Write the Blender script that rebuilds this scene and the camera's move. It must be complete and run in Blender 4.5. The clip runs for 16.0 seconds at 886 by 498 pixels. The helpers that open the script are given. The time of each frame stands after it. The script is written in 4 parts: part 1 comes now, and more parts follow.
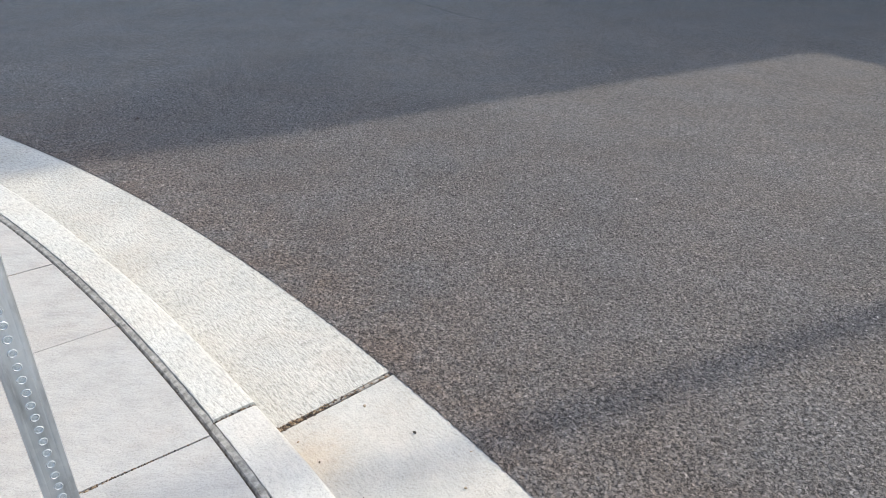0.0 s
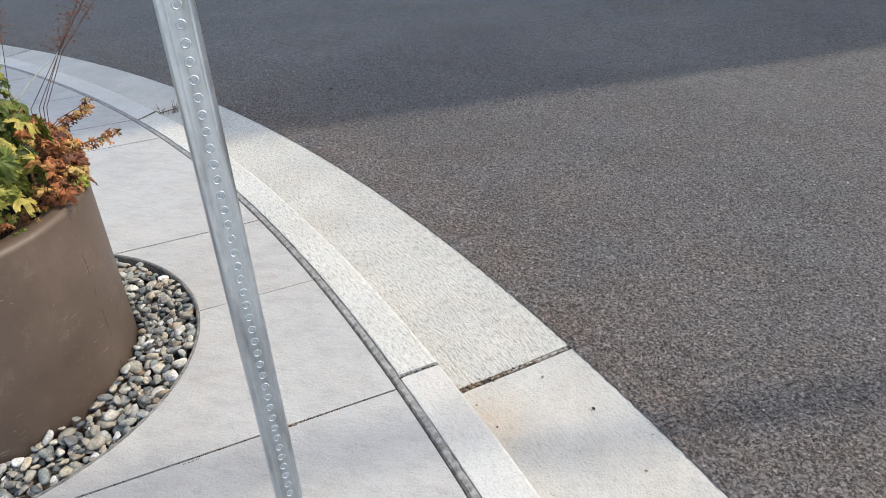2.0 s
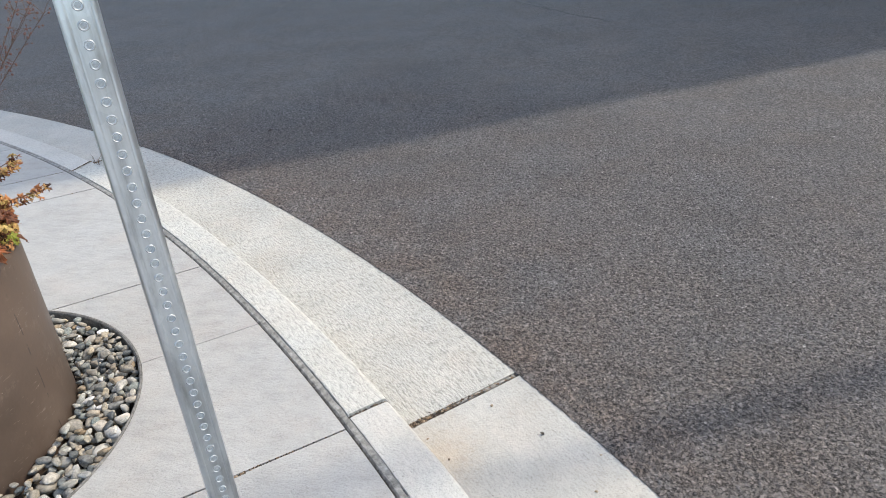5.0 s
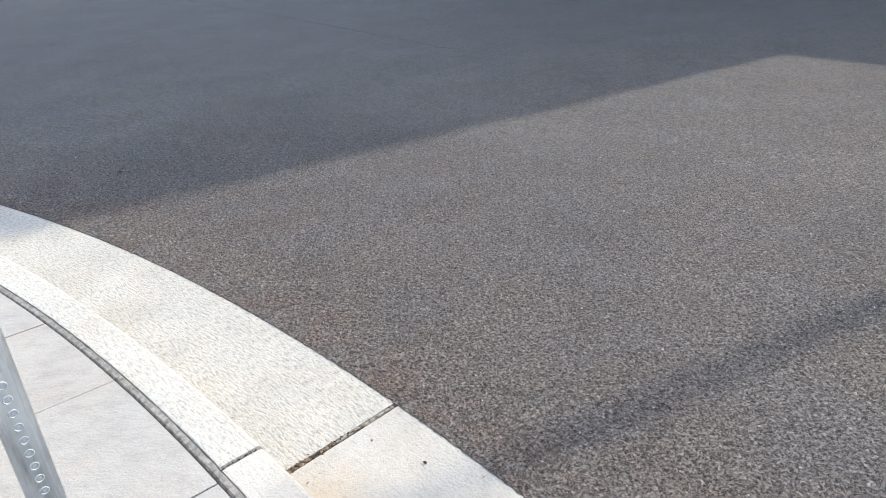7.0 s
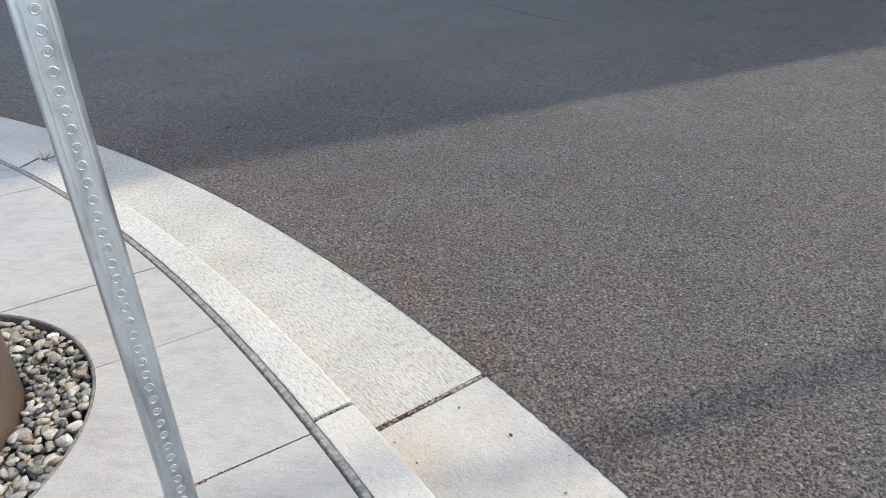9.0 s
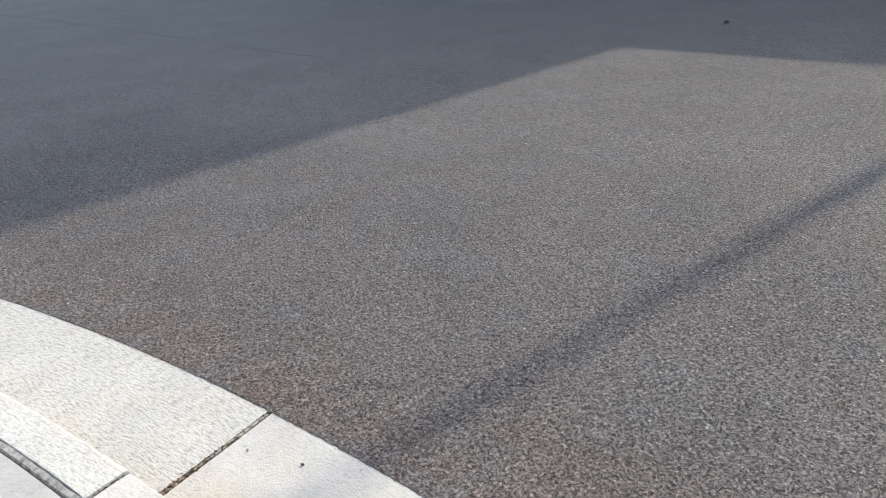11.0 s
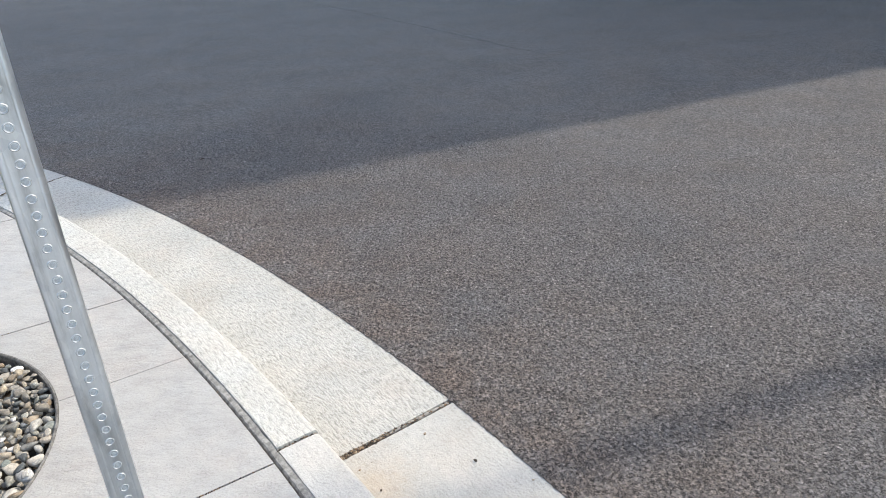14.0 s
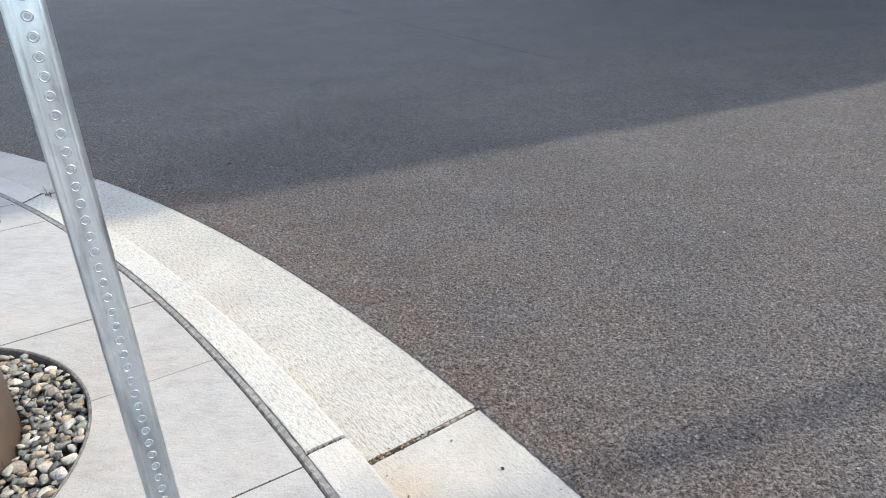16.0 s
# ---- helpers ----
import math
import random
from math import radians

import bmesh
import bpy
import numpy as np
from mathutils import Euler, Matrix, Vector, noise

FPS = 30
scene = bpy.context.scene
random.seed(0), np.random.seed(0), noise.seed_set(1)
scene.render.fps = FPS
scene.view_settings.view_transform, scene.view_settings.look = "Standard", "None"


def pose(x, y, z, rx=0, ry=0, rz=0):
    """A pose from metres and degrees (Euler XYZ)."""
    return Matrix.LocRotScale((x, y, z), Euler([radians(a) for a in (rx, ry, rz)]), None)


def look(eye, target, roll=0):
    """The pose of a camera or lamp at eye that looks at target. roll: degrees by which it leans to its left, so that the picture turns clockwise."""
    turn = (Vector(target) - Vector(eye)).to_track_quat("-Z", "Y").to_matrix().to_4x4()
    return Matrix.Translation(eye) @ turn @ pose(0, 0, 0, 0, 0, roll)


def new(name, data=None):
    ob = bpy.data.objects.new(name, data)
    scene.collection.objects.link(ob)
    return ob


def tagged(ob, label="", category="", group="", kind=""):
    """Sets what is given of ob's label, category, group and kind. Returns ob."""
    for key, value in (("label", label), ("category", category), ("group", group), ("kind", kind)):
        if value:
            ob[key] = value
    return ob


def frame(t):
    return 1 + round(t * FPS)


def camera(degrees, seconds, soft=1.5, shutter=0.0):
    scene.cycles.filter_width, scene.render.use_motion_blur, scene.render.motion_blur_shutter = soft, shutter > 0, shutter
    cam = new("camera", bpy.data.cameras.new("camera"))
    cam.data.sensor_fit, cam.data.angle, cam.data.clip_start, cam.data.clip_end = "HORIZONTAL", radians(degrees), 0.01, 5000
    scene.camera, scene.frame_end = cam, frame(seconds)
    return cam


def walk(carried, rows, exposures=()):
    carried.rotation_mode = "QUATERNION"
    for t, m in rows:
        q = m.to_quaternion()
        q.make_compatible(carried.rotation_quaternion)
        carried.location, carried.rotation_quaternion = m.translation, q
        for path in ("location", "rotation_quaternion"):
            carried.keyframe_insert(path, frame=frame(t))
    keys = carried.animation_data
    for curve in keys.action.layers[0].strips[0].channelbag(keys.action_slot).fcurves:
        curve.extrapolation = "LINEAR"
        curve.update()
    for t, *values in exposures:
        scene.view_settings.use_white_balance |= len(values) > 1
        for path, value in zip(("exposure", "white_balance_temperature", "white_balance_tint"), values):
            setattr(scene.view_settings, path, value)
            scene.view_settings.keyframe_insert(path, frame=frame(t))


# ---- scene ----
from collections import defaultdict

cam = camera(64.0, 16.0, soft=0.8)
PATH = [
    (0, (0.045, 0.067, 1.392), (0.013, 1.815, 0.419), 1.1),
    (0.2, (0.069, 0.074, 1.389), (-0.083, 1.829, 0.441), -0.5),
    (0.5, (0.026, 0.09, 1.387), (-0.171, 1.845, 0.448), -0.5),
    (0.7, (0.026, 0.103, 1.385), (-0.201, 1.85, 0.438), -1.1),
    (1, (0.015, 0.074, 1.373), (-0.327, 1.799, 0.421), -2.6),
    (1.3, (-0.015, 0.071, 1.369), (-0.435, 1.751, 0.368), -3.4),
    (1.5, (-0.02, 0.051, 1.358), (-0.472, 1.712, 0.34), -3.2),
    (2, (-0.023, 0.057, 1.366), (-0.501, 1.71, 0.347), -3.2),
    (2.5, (-0.001, 0.057, 1.37), (-0.476, 1.713, 0.355), -3.9),
    (3, (0.003, 0.048, 1.377), (-0.444, 1.718, 0.372), -4.6),
    (5.3, (0.015, 0.048, 1.387), (-0.289, 1.791, 0.454), -4.2),
    (5.5, (0.022, 0.05, 1.382), (-0.205, 1.808, 0.456), -3.4),
    (5.7, (0.043, 0.063, 1.402), (-0.126, 1.819, 0.461), -3.7),
    (6, (0.047, 0.045, 1.386), (-0.012, 1.825, 0.475), -3.4),
    (6.5, (0.042, 0.048, 1.386), (0.017, 1.835, 0.488), -3.5),
    (7, (0.032, 0.064, 1.38), (0.031, 1.851, 0.481), -3.2),
    (7.5, (0.026, 0.068, 1.373), (0.002, 1.838, 0.444), -3.0),
    (7.8, (0.009, 0.072, 1.378), (-0.088, 1.831, 0.433), -3.0),
    (8, (0.002, 0.066, 1.376), (-0.156, 1.828, 0.444), -3.1),
    (8.5, (-0.011, 0.067, 1.374), (-0.238, 1.82, 0.438), -2.7),
    (9, (-0.014, 0.072, 1.371), (-0.252, 1.812, 0.414), -2.6),
    (9.5, (-0.013, 0.06, 1.373), (-0.247, 1.792, 0.402), -2.7),
    (9.7, (0.006, 0.052, 1.385), (-0.167, 1.784, 0.4), -3.1),
    (9.8, (0.027, 0.042, 1.387), (-0.038, 1.783, 0.405), -3.4),
    (9.9, (0.023, 0.027, 1.383), (0.043, 1.776, 0.414), -2.9),
    (10, (0.062, 0.022, 1.392), (0.217, 1.768, 0.427), -3.2),
    (10.2, (0.089, -0.001, 1.383), (0.421, 1.733, 0.443), -3.6),
    (12.3, (0.093, -0.004, 1.384), (0.348, 1.774, 0.503), -1.7),
    (12.5, (0.066, 0.004, 1.387), (0.145, 1.799, 0.509), -2.0),
    (12.7, (0.05, 0.021, 1.39), (0.014, 1.813, 0.503), -2.2),
    (13, (0.04, 0.031, 1.385), (-0.064, 1.823, 0.503), -1.5),
    (13.5, (0.04, 0.046, 1.382), (-0.118, 1.83, 0.493), -2.2),
    (14, (0.046, 0.05, 1.382), (-0.146, 1.831, 0.493), -2.6),
    (14.5, (0.039, 0.05, 1.384), (-0.168, 1.831, 0.497), -2.6),
    (15, (0.032, 0.045, 1.385), (-0.188, 1.827, 0.504), -2.5),
    (15.5, (0.022, 0.039, 1.389), (-0.209, 1.822, 0.513), -2.6),
    (16, (0.017, 0.043, 1.389), (-0.228, 1.826, 0.517), -2.6),
]
EXPOSURES = [(t, stops, 7350, 7) for t, stops in ((0.0, 1.62), (0.9, 1.58), (1.5, 1.42), (2.0, 1.49), (2.5, 1.46), (3.0, 1.53), (5.5, 1.48), (6.0, 1.68), (7.0, 1.77), (7.5, 1.71), (8.0, 1.52), (9.5, 1.50), (10.0, 1.53), (12.3, 1.83), (12.5, 1.75), (13.0, 1.66), (14.5, 1.63), (16.0, 1.66))]
walk(cam, [(t, look(eye, target, roll)) for t, eye, target, roll in PATH], EXPOSURES)

# ---- sun, sky, exposure ----
SUN_AZ, SUN_EL = 30.4, 52.0
sun_way = Vector((math.cos(radians(SUN_EL)) * math.cos(radians(SUN_AZ)), math.cos(radians(SUN_EL)) * math.sin(radians(SUN_AZ)), math.sin(radians(SUN_EL))))
world = bpy.data.worlds.new("sky")
scene.world = world
world.use_nodes = True
wt = world.node_tree
sky = wt.nodes.new("ShaderNodeTexSky")
sky.sky_type, sky.sun_disc = "NISHITA", False
sky.sun_elevation, sky.sun_rotation = radians(SUN_EL), radians(90 - SUN_AZ)
sky.air_density, sky.dust_density, sky.ozone_density = 1.0, 2.0, 1.0
wt.links.new(sky.outputs[0], wt.nodes["Background"].inputs[0])
wt.nodes["Background"].inputs[1].default_value = 0.15
lamp = bpy.data.lights.new("sun", "SUN")
lamp.energy, lamp.angle, lamp.color = 1.0, radians(0.53), (1.0, 0.94, 0.87)
new("sun", lamp).matrix_world = look(sun_way * 40, (0, 0, 0))


# ---- materials ----
def material(name, rough=0.7, metal=0.0, spec=0.5):
    m = bpy.data.materials.new(name)
    m.use_nodes = True
    b = m.node_tree.nodes["Principled BSDF"]
    b.inputs["Roughness"].default_value = rough
    b.inputs["Metallic"].default_value = metal
    b.inputs["Specular IOR Level"].default_value = spec
    return m, m.node_tree, b


def node(nt, kind, **values):
    n = nt.nodes.new("ShaderNode" + kind)
    for key, value in values.items():
        n.inputs[key.replace("_", " ")].default_value = value
    return n


def coords(nt, scale=(1, 1, 1), which="Object"):
    c = nt.nodes.new("ShaderNodeTexCoord")
    mp = nt.nodes.new("ShaderNodeMapping")
    mp.inputs["Scale"].default_value = scale
    nt.links.new(c.outputs[which], mp.inputs[0])
    return mp.outputs[0]


def world_place(nt):
    return nt.nodes.new("ShaderNodeNewGeometry").outputs["Position"]


def noise_tex(nt, vec, scale, detail=4.0, rough=0.6, out="Fac"):
    n = node(nt, "TexNoise", Scale=scale, Detail=detail, Roughness=rough)
    nt.links.new(vec, n.inputs["Vector"])
    return n.outputs[out]


def voronoi(nt, vec, scale, out="Distance", feature="F1"):
    n = node(nt, "TexVoronoi", Scale=scale)
    n.feature = feature
    nt.links.new(vec, n.inputs["Vector"])
    return n.outputs[out]


def ramp(nt, fac, stops, smooth=False):
    n = nt.nodes.new("ShaderNodeValToRGB")
    r = n.color_ramp
    while len(r.elements) < len(stops):
        r.elements.new(0.5)
    for e, (p, c) in zip(r.elements, stops):
        e.position, e.color = p, (c, c, c, 1) if isinstance(c, (int, float)) else (*c, 1)
    if smooth:
        r.interpolation = "EASE"
    nt.links.new(fac, n.inputs[0])
    return n.outputs[0]


def mix(nt, fac, a, b, blend="MIX"):
    n = nt.nodes.new("ShaderNodeMix")
    n.data_type, n.blend_type = "RGBA", blend
    for socket, v in ((n.inputs[0], fac), (n.inputs[6], a), (n.inputs[7], b)):
        if isinstance(v, bpy.types.NodeSocket):
            nt.links.new(v, socket)
        elif isinstance(v, (int, float)):
            socket.default_value = v
        else:
            socket.default_value = (*v, 1)
    return n.outputs[2]


def calc(nt, op, a, b=0.0, c=0.0):
    n = nt.nodes.new("ShaderNodeMath")
    n.operation = op
    for socket, v in zip(n.inputs, (a, b, c)):
        if isinstance(v, bpy.types.NodeSocket):
            nt.links.new(v, socket)
        else:
            socket.default_value = v
    return n.outputs[0]


def bump(nt, bsdf, height, strength, distance, before=None):
    n = node(nt, "Bump", Strength=strength, Distance=distance)
    nt.links.new(height, n.inputs["Height"])
    if before is not None:
        nt.links.new(before, n.inputs["Normal"])
    nt.links.new(n.outputs[0], bsdf.inputs["Normal"])
    return n.outputs[0]


CENTRE = Vector((-7.9, -5.22, 0.0))     # centre of the kerb's curve
R_WALK, R_KERB0, R_KERB1, R_FOOT, R_EDGE = 9.869, 9.899, 10.012, 10.045, 10.445
Z_WALK = 0.12


def radius_node(nt):
    n = nt.nodes.new("ShaderNodeVectorMath")
    n.operation = "DISTANCE"
    flat = nt.nodes.new("ShaderNodeVectorMath")
    flat.operation = "MULTIPLY"
    flat.inputs[1].default_value = (1, 1, 0)
    nt.links.new(world_place(nt), flat.inputs[0])
    nt.links.new(flat.outputs[0], n.inputs[0])
    n.inputs[1].default_value = CENTRE
    return n.outputs["Value"]


def make_asphalt():
    m, nt, b = material("asphalt", 0.78, spec=0.36)
    p = world_place(nt)
    warp = nt.nodes.new("ShaderNodeVectorMath")
    warp.operation = "MULTIPLY_ADD"
    nt.links.new(noise_tex(nt, p, 110.0, 3.0, 0.7, "Color"), warp.inputs[0])
    warp.inputs[1].default_value = (0.007, 0.007, 0.007)
    nt.links.new(p, warp.inputs[2])
    q = warp.outputs[0]
    # single stones, a few of them pale
    tone = voronoi(nt, q, 125.0, "Color")
    grey = ramp(nt, tone, [(0.0, (0.104, 0.098, 0.096)), (0.45, (0.149, 0.140, 0.136)), (0.85, (0.192, 0.181, 0.175)), (0.965, (0.30, 0.285, 0.272)), (1.0, (0.66, 0.64, 0.61))])
    # short crooked gaps between the stones, closer in places, their shadow painted in
    line = calc(nt, "ABSOLUTE", calc(nt, "SUBTRACT", noise_tex(nt, q, 64.0, 2.5, 0.6), 0.5))
    line = ramp(nt, line, [(0.004, 0.12), (0.055, 1.0)])
    where = ramp(nt, noise_tex(nt, p, 48.0, 3.0, 0.6), [(0.50, 1.0), (0.72, 0.25)])
    gaps = mix(nt, where, (1, 1, 1), line)
    pits = ramp(nt, noise_tex(nt, q, 96.0, 3.0, 0.62), [(0.33, 0.15), (0.415, 1.0)])
    open_gaps = mix(nt, 1.0, gaps, pits, "MULTIPLY")
    pore_shade = ramp(nt, open_gaps, [(0.0, 0.13), (1.0, 1.0)])
    slivers = ramp(nt, noise_tex(nt, q, 86.0, 2.5, 0.6), [(0.38, 0.84), (0.54, 1.04), (0.66, 1.6)])
    pore_shade = mix(nt, 1.0, pore_shade, slivers, "MULTIPLY")
    grey = mix(nt, 1.0, grey, pore_shade, "MULTIPLY")
    patches = ramp(nt, noise_tex(nt, p, 1.3, 5.0, 0.65), [(0.3, 0.945), (0.7, 1.195)])
    grey = mix(nt, 1.0, grey, patches, "MULTIPLY")
    warm = ramp(nt, noise_tex(nt, p, 2.4, 4.0, 0.6), [(0.35, (0.988, 1.0, 1.022)), (0.65, (1.04, 0.99, 0.955))])
    grey = mix(nt, 1.0, grey, warm, "MULTIPLY")
    off = calc(nt, "SUBTRACT", radius_node(nt), R_EDGE)
    near = calc(nt, "MULTIPLY", ramp(nt, off, [(0.0, 1.0), (0.15, 0.7), (0.9, 0.0)]), ramp(nt, noise_tex(nt, p, 3.6, 6.0, 0.7), [(0.36, 0.0), (0.62, 1.0)]))
    grit = mix(nt, 1.0, mix(nt, tone, (0.105, 0.074, 0.057), (0.240, 0.172, 0.132)), pore_shade, "MULTIPLY")
    col = mix(nt, calc(nt, "MULTIPLY", near, 0.62), grey, grit)
    nt.links.new(col, b.inputs["Base Color"])
    first = bump(nt, b, pore_shade, 1.0, 0.006)
    bump(nt, b, noise_tex(nt, p, 60.0, 4.0, 0.7), 0.8, 0.010, first)
    return m


def make_concrete(name, light, broom, tint=(1.0, 0.985, 0.95), stain=0.12, dirt=False, depth=1.0):
    m, nt, b = material(name, 0.85, spec=0.3)
    p = world_place(nt)
    r = radius_node(nt)
    swept = broom > 0.5
    speck = ramp(nt, noise_tex(nt, p, 190.0, 3.0, 0.7), [(0.33, 0.74 if swept else 0.84), (0.47, 1.0), (0.75, 1.05)])
    cloud = ramp(nt, noise_tex(nt, p, 3.2, 6.0, 0.62), [(0.28, 1.0 - stain), (0.72, 1.0 + stain * 0.4)])
    col = mix(nt, 1.0, [light * t for t in tint], speck, "MULTIPLY")
    col = mix(nt, 1.0, col, cloud, "MULTIPLY")
    hue = ramp(nt, noise_tex(nt, p, 4.5, 4.0, 0.6), [(0.32, (0.985, 1.0, 1.02)), (0.5, (1.0, 1.0, 1.0)), (0.68, (1.025, 0.992, 0.975))])
    col = mix(nt, 1.0, col, hue, "MULTIPLY")
    pits = ramp(nt, voronoi(nt, p, 70.0), [(0.06, 0.55), (0.13, 1.0)])
    pits = mix(nt, ramp(nt, noise_tex(nt, p, 9.0, 2.0), [(0.55, 0.0), (0.62, 1.0)]), (1, 1, 1), pits)
    col = mix(nt, 1.0, col, pits, "MULTIPLY")
    if dirt:
        rust = ramp(nt, noise_tex(nt, p, 2.1, 5.0, 0.7), [(0.5, 0.0), (0.75, 1.0)])
        col = mix(nt, calc(nt, "MULTIPLY", rust, 0.20), col, (light * 0.95, light * 0.78, light * 0.60))
        spot = nt.nodes.new("ShaderNodeVectorMath")
        spot.operation = "DISTANCE"
        nt.links.new(p, spot.inputs[0])
        spot.inputs[1].default_value = (-0.335, 1.425, 0.0)
        rim = calc(nt, "ADD", spot.outputs["Value"], calc(nt, "MULTIPLY", calc(nt, "SUBTRACT", noise_tex(nt, p, 9.0, 5.0, 0.7), 0.5), 0.5))
        col = mix(nt, ramp(nt, rim, [(0.0, 0.42), (0.17, 0.0)]), col, (light * 0.98, light * 0.76, light * 0.54))
    # broom strokes that follow the kerb, deeper in some lengths than in others
    line = nt.nodes.new("ShaderNodeCombineXYZ")
    xyz = nt.nodes.new("ShaderNodeSeparateXYZ")
    nt.links.new(p, xyz.inputs[0])
    turn = calc(nt, "ARCTAN2", calc(nt, "SUBTRACT", xyz.outputs[1], CENTRE.y), calc(nt, "SUBTRACT", xyz.outputs[0], CENTRE.x))
    nt.links.new(calc(nt, "ADD", r, calc(nt, "MULTIPLY", noise_tex(nt, p, 7.0, 2.0), 0.012)), line.inputs[0])
    nt.links.new(calc(nt, "MULTIPLY", turn, 2.6), line.inputs[1])
    drawn = noise_tex(nt, line.outputs[0], 130.0, 3.0, 0.65)
    crumbly = noise_tex(nt, p, 115.0, 3.0, 0.7)
    strokes = calc(nt, "ADD", drawn, calc(nt, "MULTIPLY", crumbly, 0.36))
    if swept:
        lo = 0.66 if dirt else 0.70
        marks = ramp(nt, strokes, [(0.52, lo), (0.67, 0.98), (0.86, 1.10)])
        col = mix(nt, depth, col, mix(nt, 1.0, col, marks, "MULTIPLY"))
    else:
        # long pale and dull smears of the trowel
        aim = nt.nodes.new("ShaderNodeMapping")
        aim.inputs["Rotation"].default_value = (0, 0, radians(-62))
        aim.inputs["Scale"].default_value = (0.65, 1.2, 1.0)
        nt.links.new(p, aim.inputs[0])
        smear = ramp(nt, noise_tex(nt, aim.outputs[0], 19.0, 6.0, 0.72), [(0.34, 0.89), (0.5, 1.0), (0.68, 1.06)])
        col = mix(nt, 1.0, col, smear, "MULTIPLY")
    nt.links.new(col, b.inputs["Base Color"])
    first = bump(nt, b, strokes, 0.9 * broom * depth, 0.006)
    second = bump(nt, b, noise_tex(nt, p, 150.0, 4.0, 0.7), 0.5 + 0.2 * broom, 0.004, first)
    if not swept:
        bump(nt, b, noise_tex(nt, aim.outputs[0], 40.0, 5.0, 0.72), 0.5, 0.010, second)
    return m


def make_plain(name, colour, rough=0.6, metal=0.0, vary=0.25, scale=30.0, relief=0.15, spec=0.4):
    m, nt, b = material(name, rough, metal, spec)
    p = coords(nt)
    f = ramp(nt, noise_tex(nt, p, scale, 5.0, 0.65), [(0.3, 1.0 - vary), (0.7, 1.0 + vary * 0.5)])
    nt.links.new(mix(nt, 1.0, colour, f, "MULTIPLY"), b.inputs["Base Color"])
    bump(nt, b, noise_tex(nt, p, scale * 4, 3.0), relief, 0.002)
    return m


SCORE, SCORE_LEAN = 0.215, 0.0           # where a long score runs down the planter


def make_planter_steel():
    m, nt, b = material("weathered brown steel", 0.55, 0.0, 0.45)
    p = coords(nt)
    cloud = noise_tex(nt, p, 5.0, 6.0, 0.65)
    col = ramp(nt, cloud, [(0.3, (0.086, 0.060, 0.046)), (0.55, (0.120, 0.084, 0.065)), (0.75, (0.158, 0.117, 0.093))])
    dust = ramp(nt, noise_tex(nt, coords(nt, (6, 6, 4.5)), 2.2, 9.0, 0.78), [(0.57, 0.0), (0.72, 0.5)])
    col = mix(nt, dust, col, (0.23, 0.18, 0.15))
    # drips and scores that run down, then pale curved rub marks
    xyz = nt.nodes.new("ShaderNodeSeparateXYZ")
    nt.links.new(p, xyz.inputs[0])
    around = calc(nt, "ARCTAN2", xyz.outputs[1], xyz.outputs[0])
    waver = calc(nt, "MULTIPLY", calc(nt, "SUBTRACT", noise_tex(nt, coords(nt, (1, 1, 1)), 9.0, 3.0), 0.5), 0.03)
    for at, lean, broken in ((SCORE, SCORE_LEAN, 0.44), (SCORE + 0.16, SCORE_LEAN, 0.54)):
        away = calc(nt, "SUBTRACT", calc(nt, "ADD", around, waver), calc(nt, "ADD", at, calc(nt, "MULTIPLY", xyz.outputs[2], lean)))
        mark = ramp(nt, calc(nt, "ABSOLUTE", away), [(0.002, 0.9), (0.0055, 0.0)])
        mark = calc(nt, "MULTIPLY", mark, ramp(nt, noise_tex(nt, coords(nt, (4, 4, 18)), 1.0, 4.0, 0.7), [(broken, 0.0), (broken + 0.08, 1.0)]))
        col = mix(nt, mark, col, (0.032, 0.024, 0.020))
    sway = nt.nodes.new("ShaderNodeVectorMath")
    sway.operation = "MULTIPLY_ADD"
    nt.links.new(noise_tex(nt, p, 5.0, 2.0, 0.5, "Color"), sway.inputs[0])
    sway.inputs[1].default_value = (0.25, 0.25, 0.25)
    nt.links.new(coords(nt, (1.0, 1.0, 5.0)), sway.inputs[2])
    rub = ramp(nt, noise_tex(nt, sway.outputs[0], 26.0, 3.0, 0.6), [(0.62, 0.0), (0.69, 0.6)])
    rub = calc(nt, "MULTIPLY", rub, ramp(nt, noise_tex(nt, p, 7.0, 3.0), [(0.48, 0.0), (0.60, 1.0)]))
    col = mix(nt, rub, col, (0.34, 0.285, 0.245))
    chips = ramp(nt, voronoi(nt, p, 38.0), [(0.05, 1.0), (0.075, 0.0)])
    chips = calc(nt, "MULTIPLY", chips, ramp(nt, noise_tex(nt, p, 11.0, 2.0), [(0.58, 0.0), (0.62, 0.8)]))
    col = mix(nt, chips, col, (0.42, 0.37, 0.32))
    nt.links.new(col, b.inputs["Base Color"])
    nt.links.new(ramp(nt, cloud, [(0.3, 0.42), (0.7, 0.62)]), b.inputs["Roughness"])
    bump(nt, b, noise_tex(nt, p, 60.0, 4.0), 0.2, 0.002)
    return m


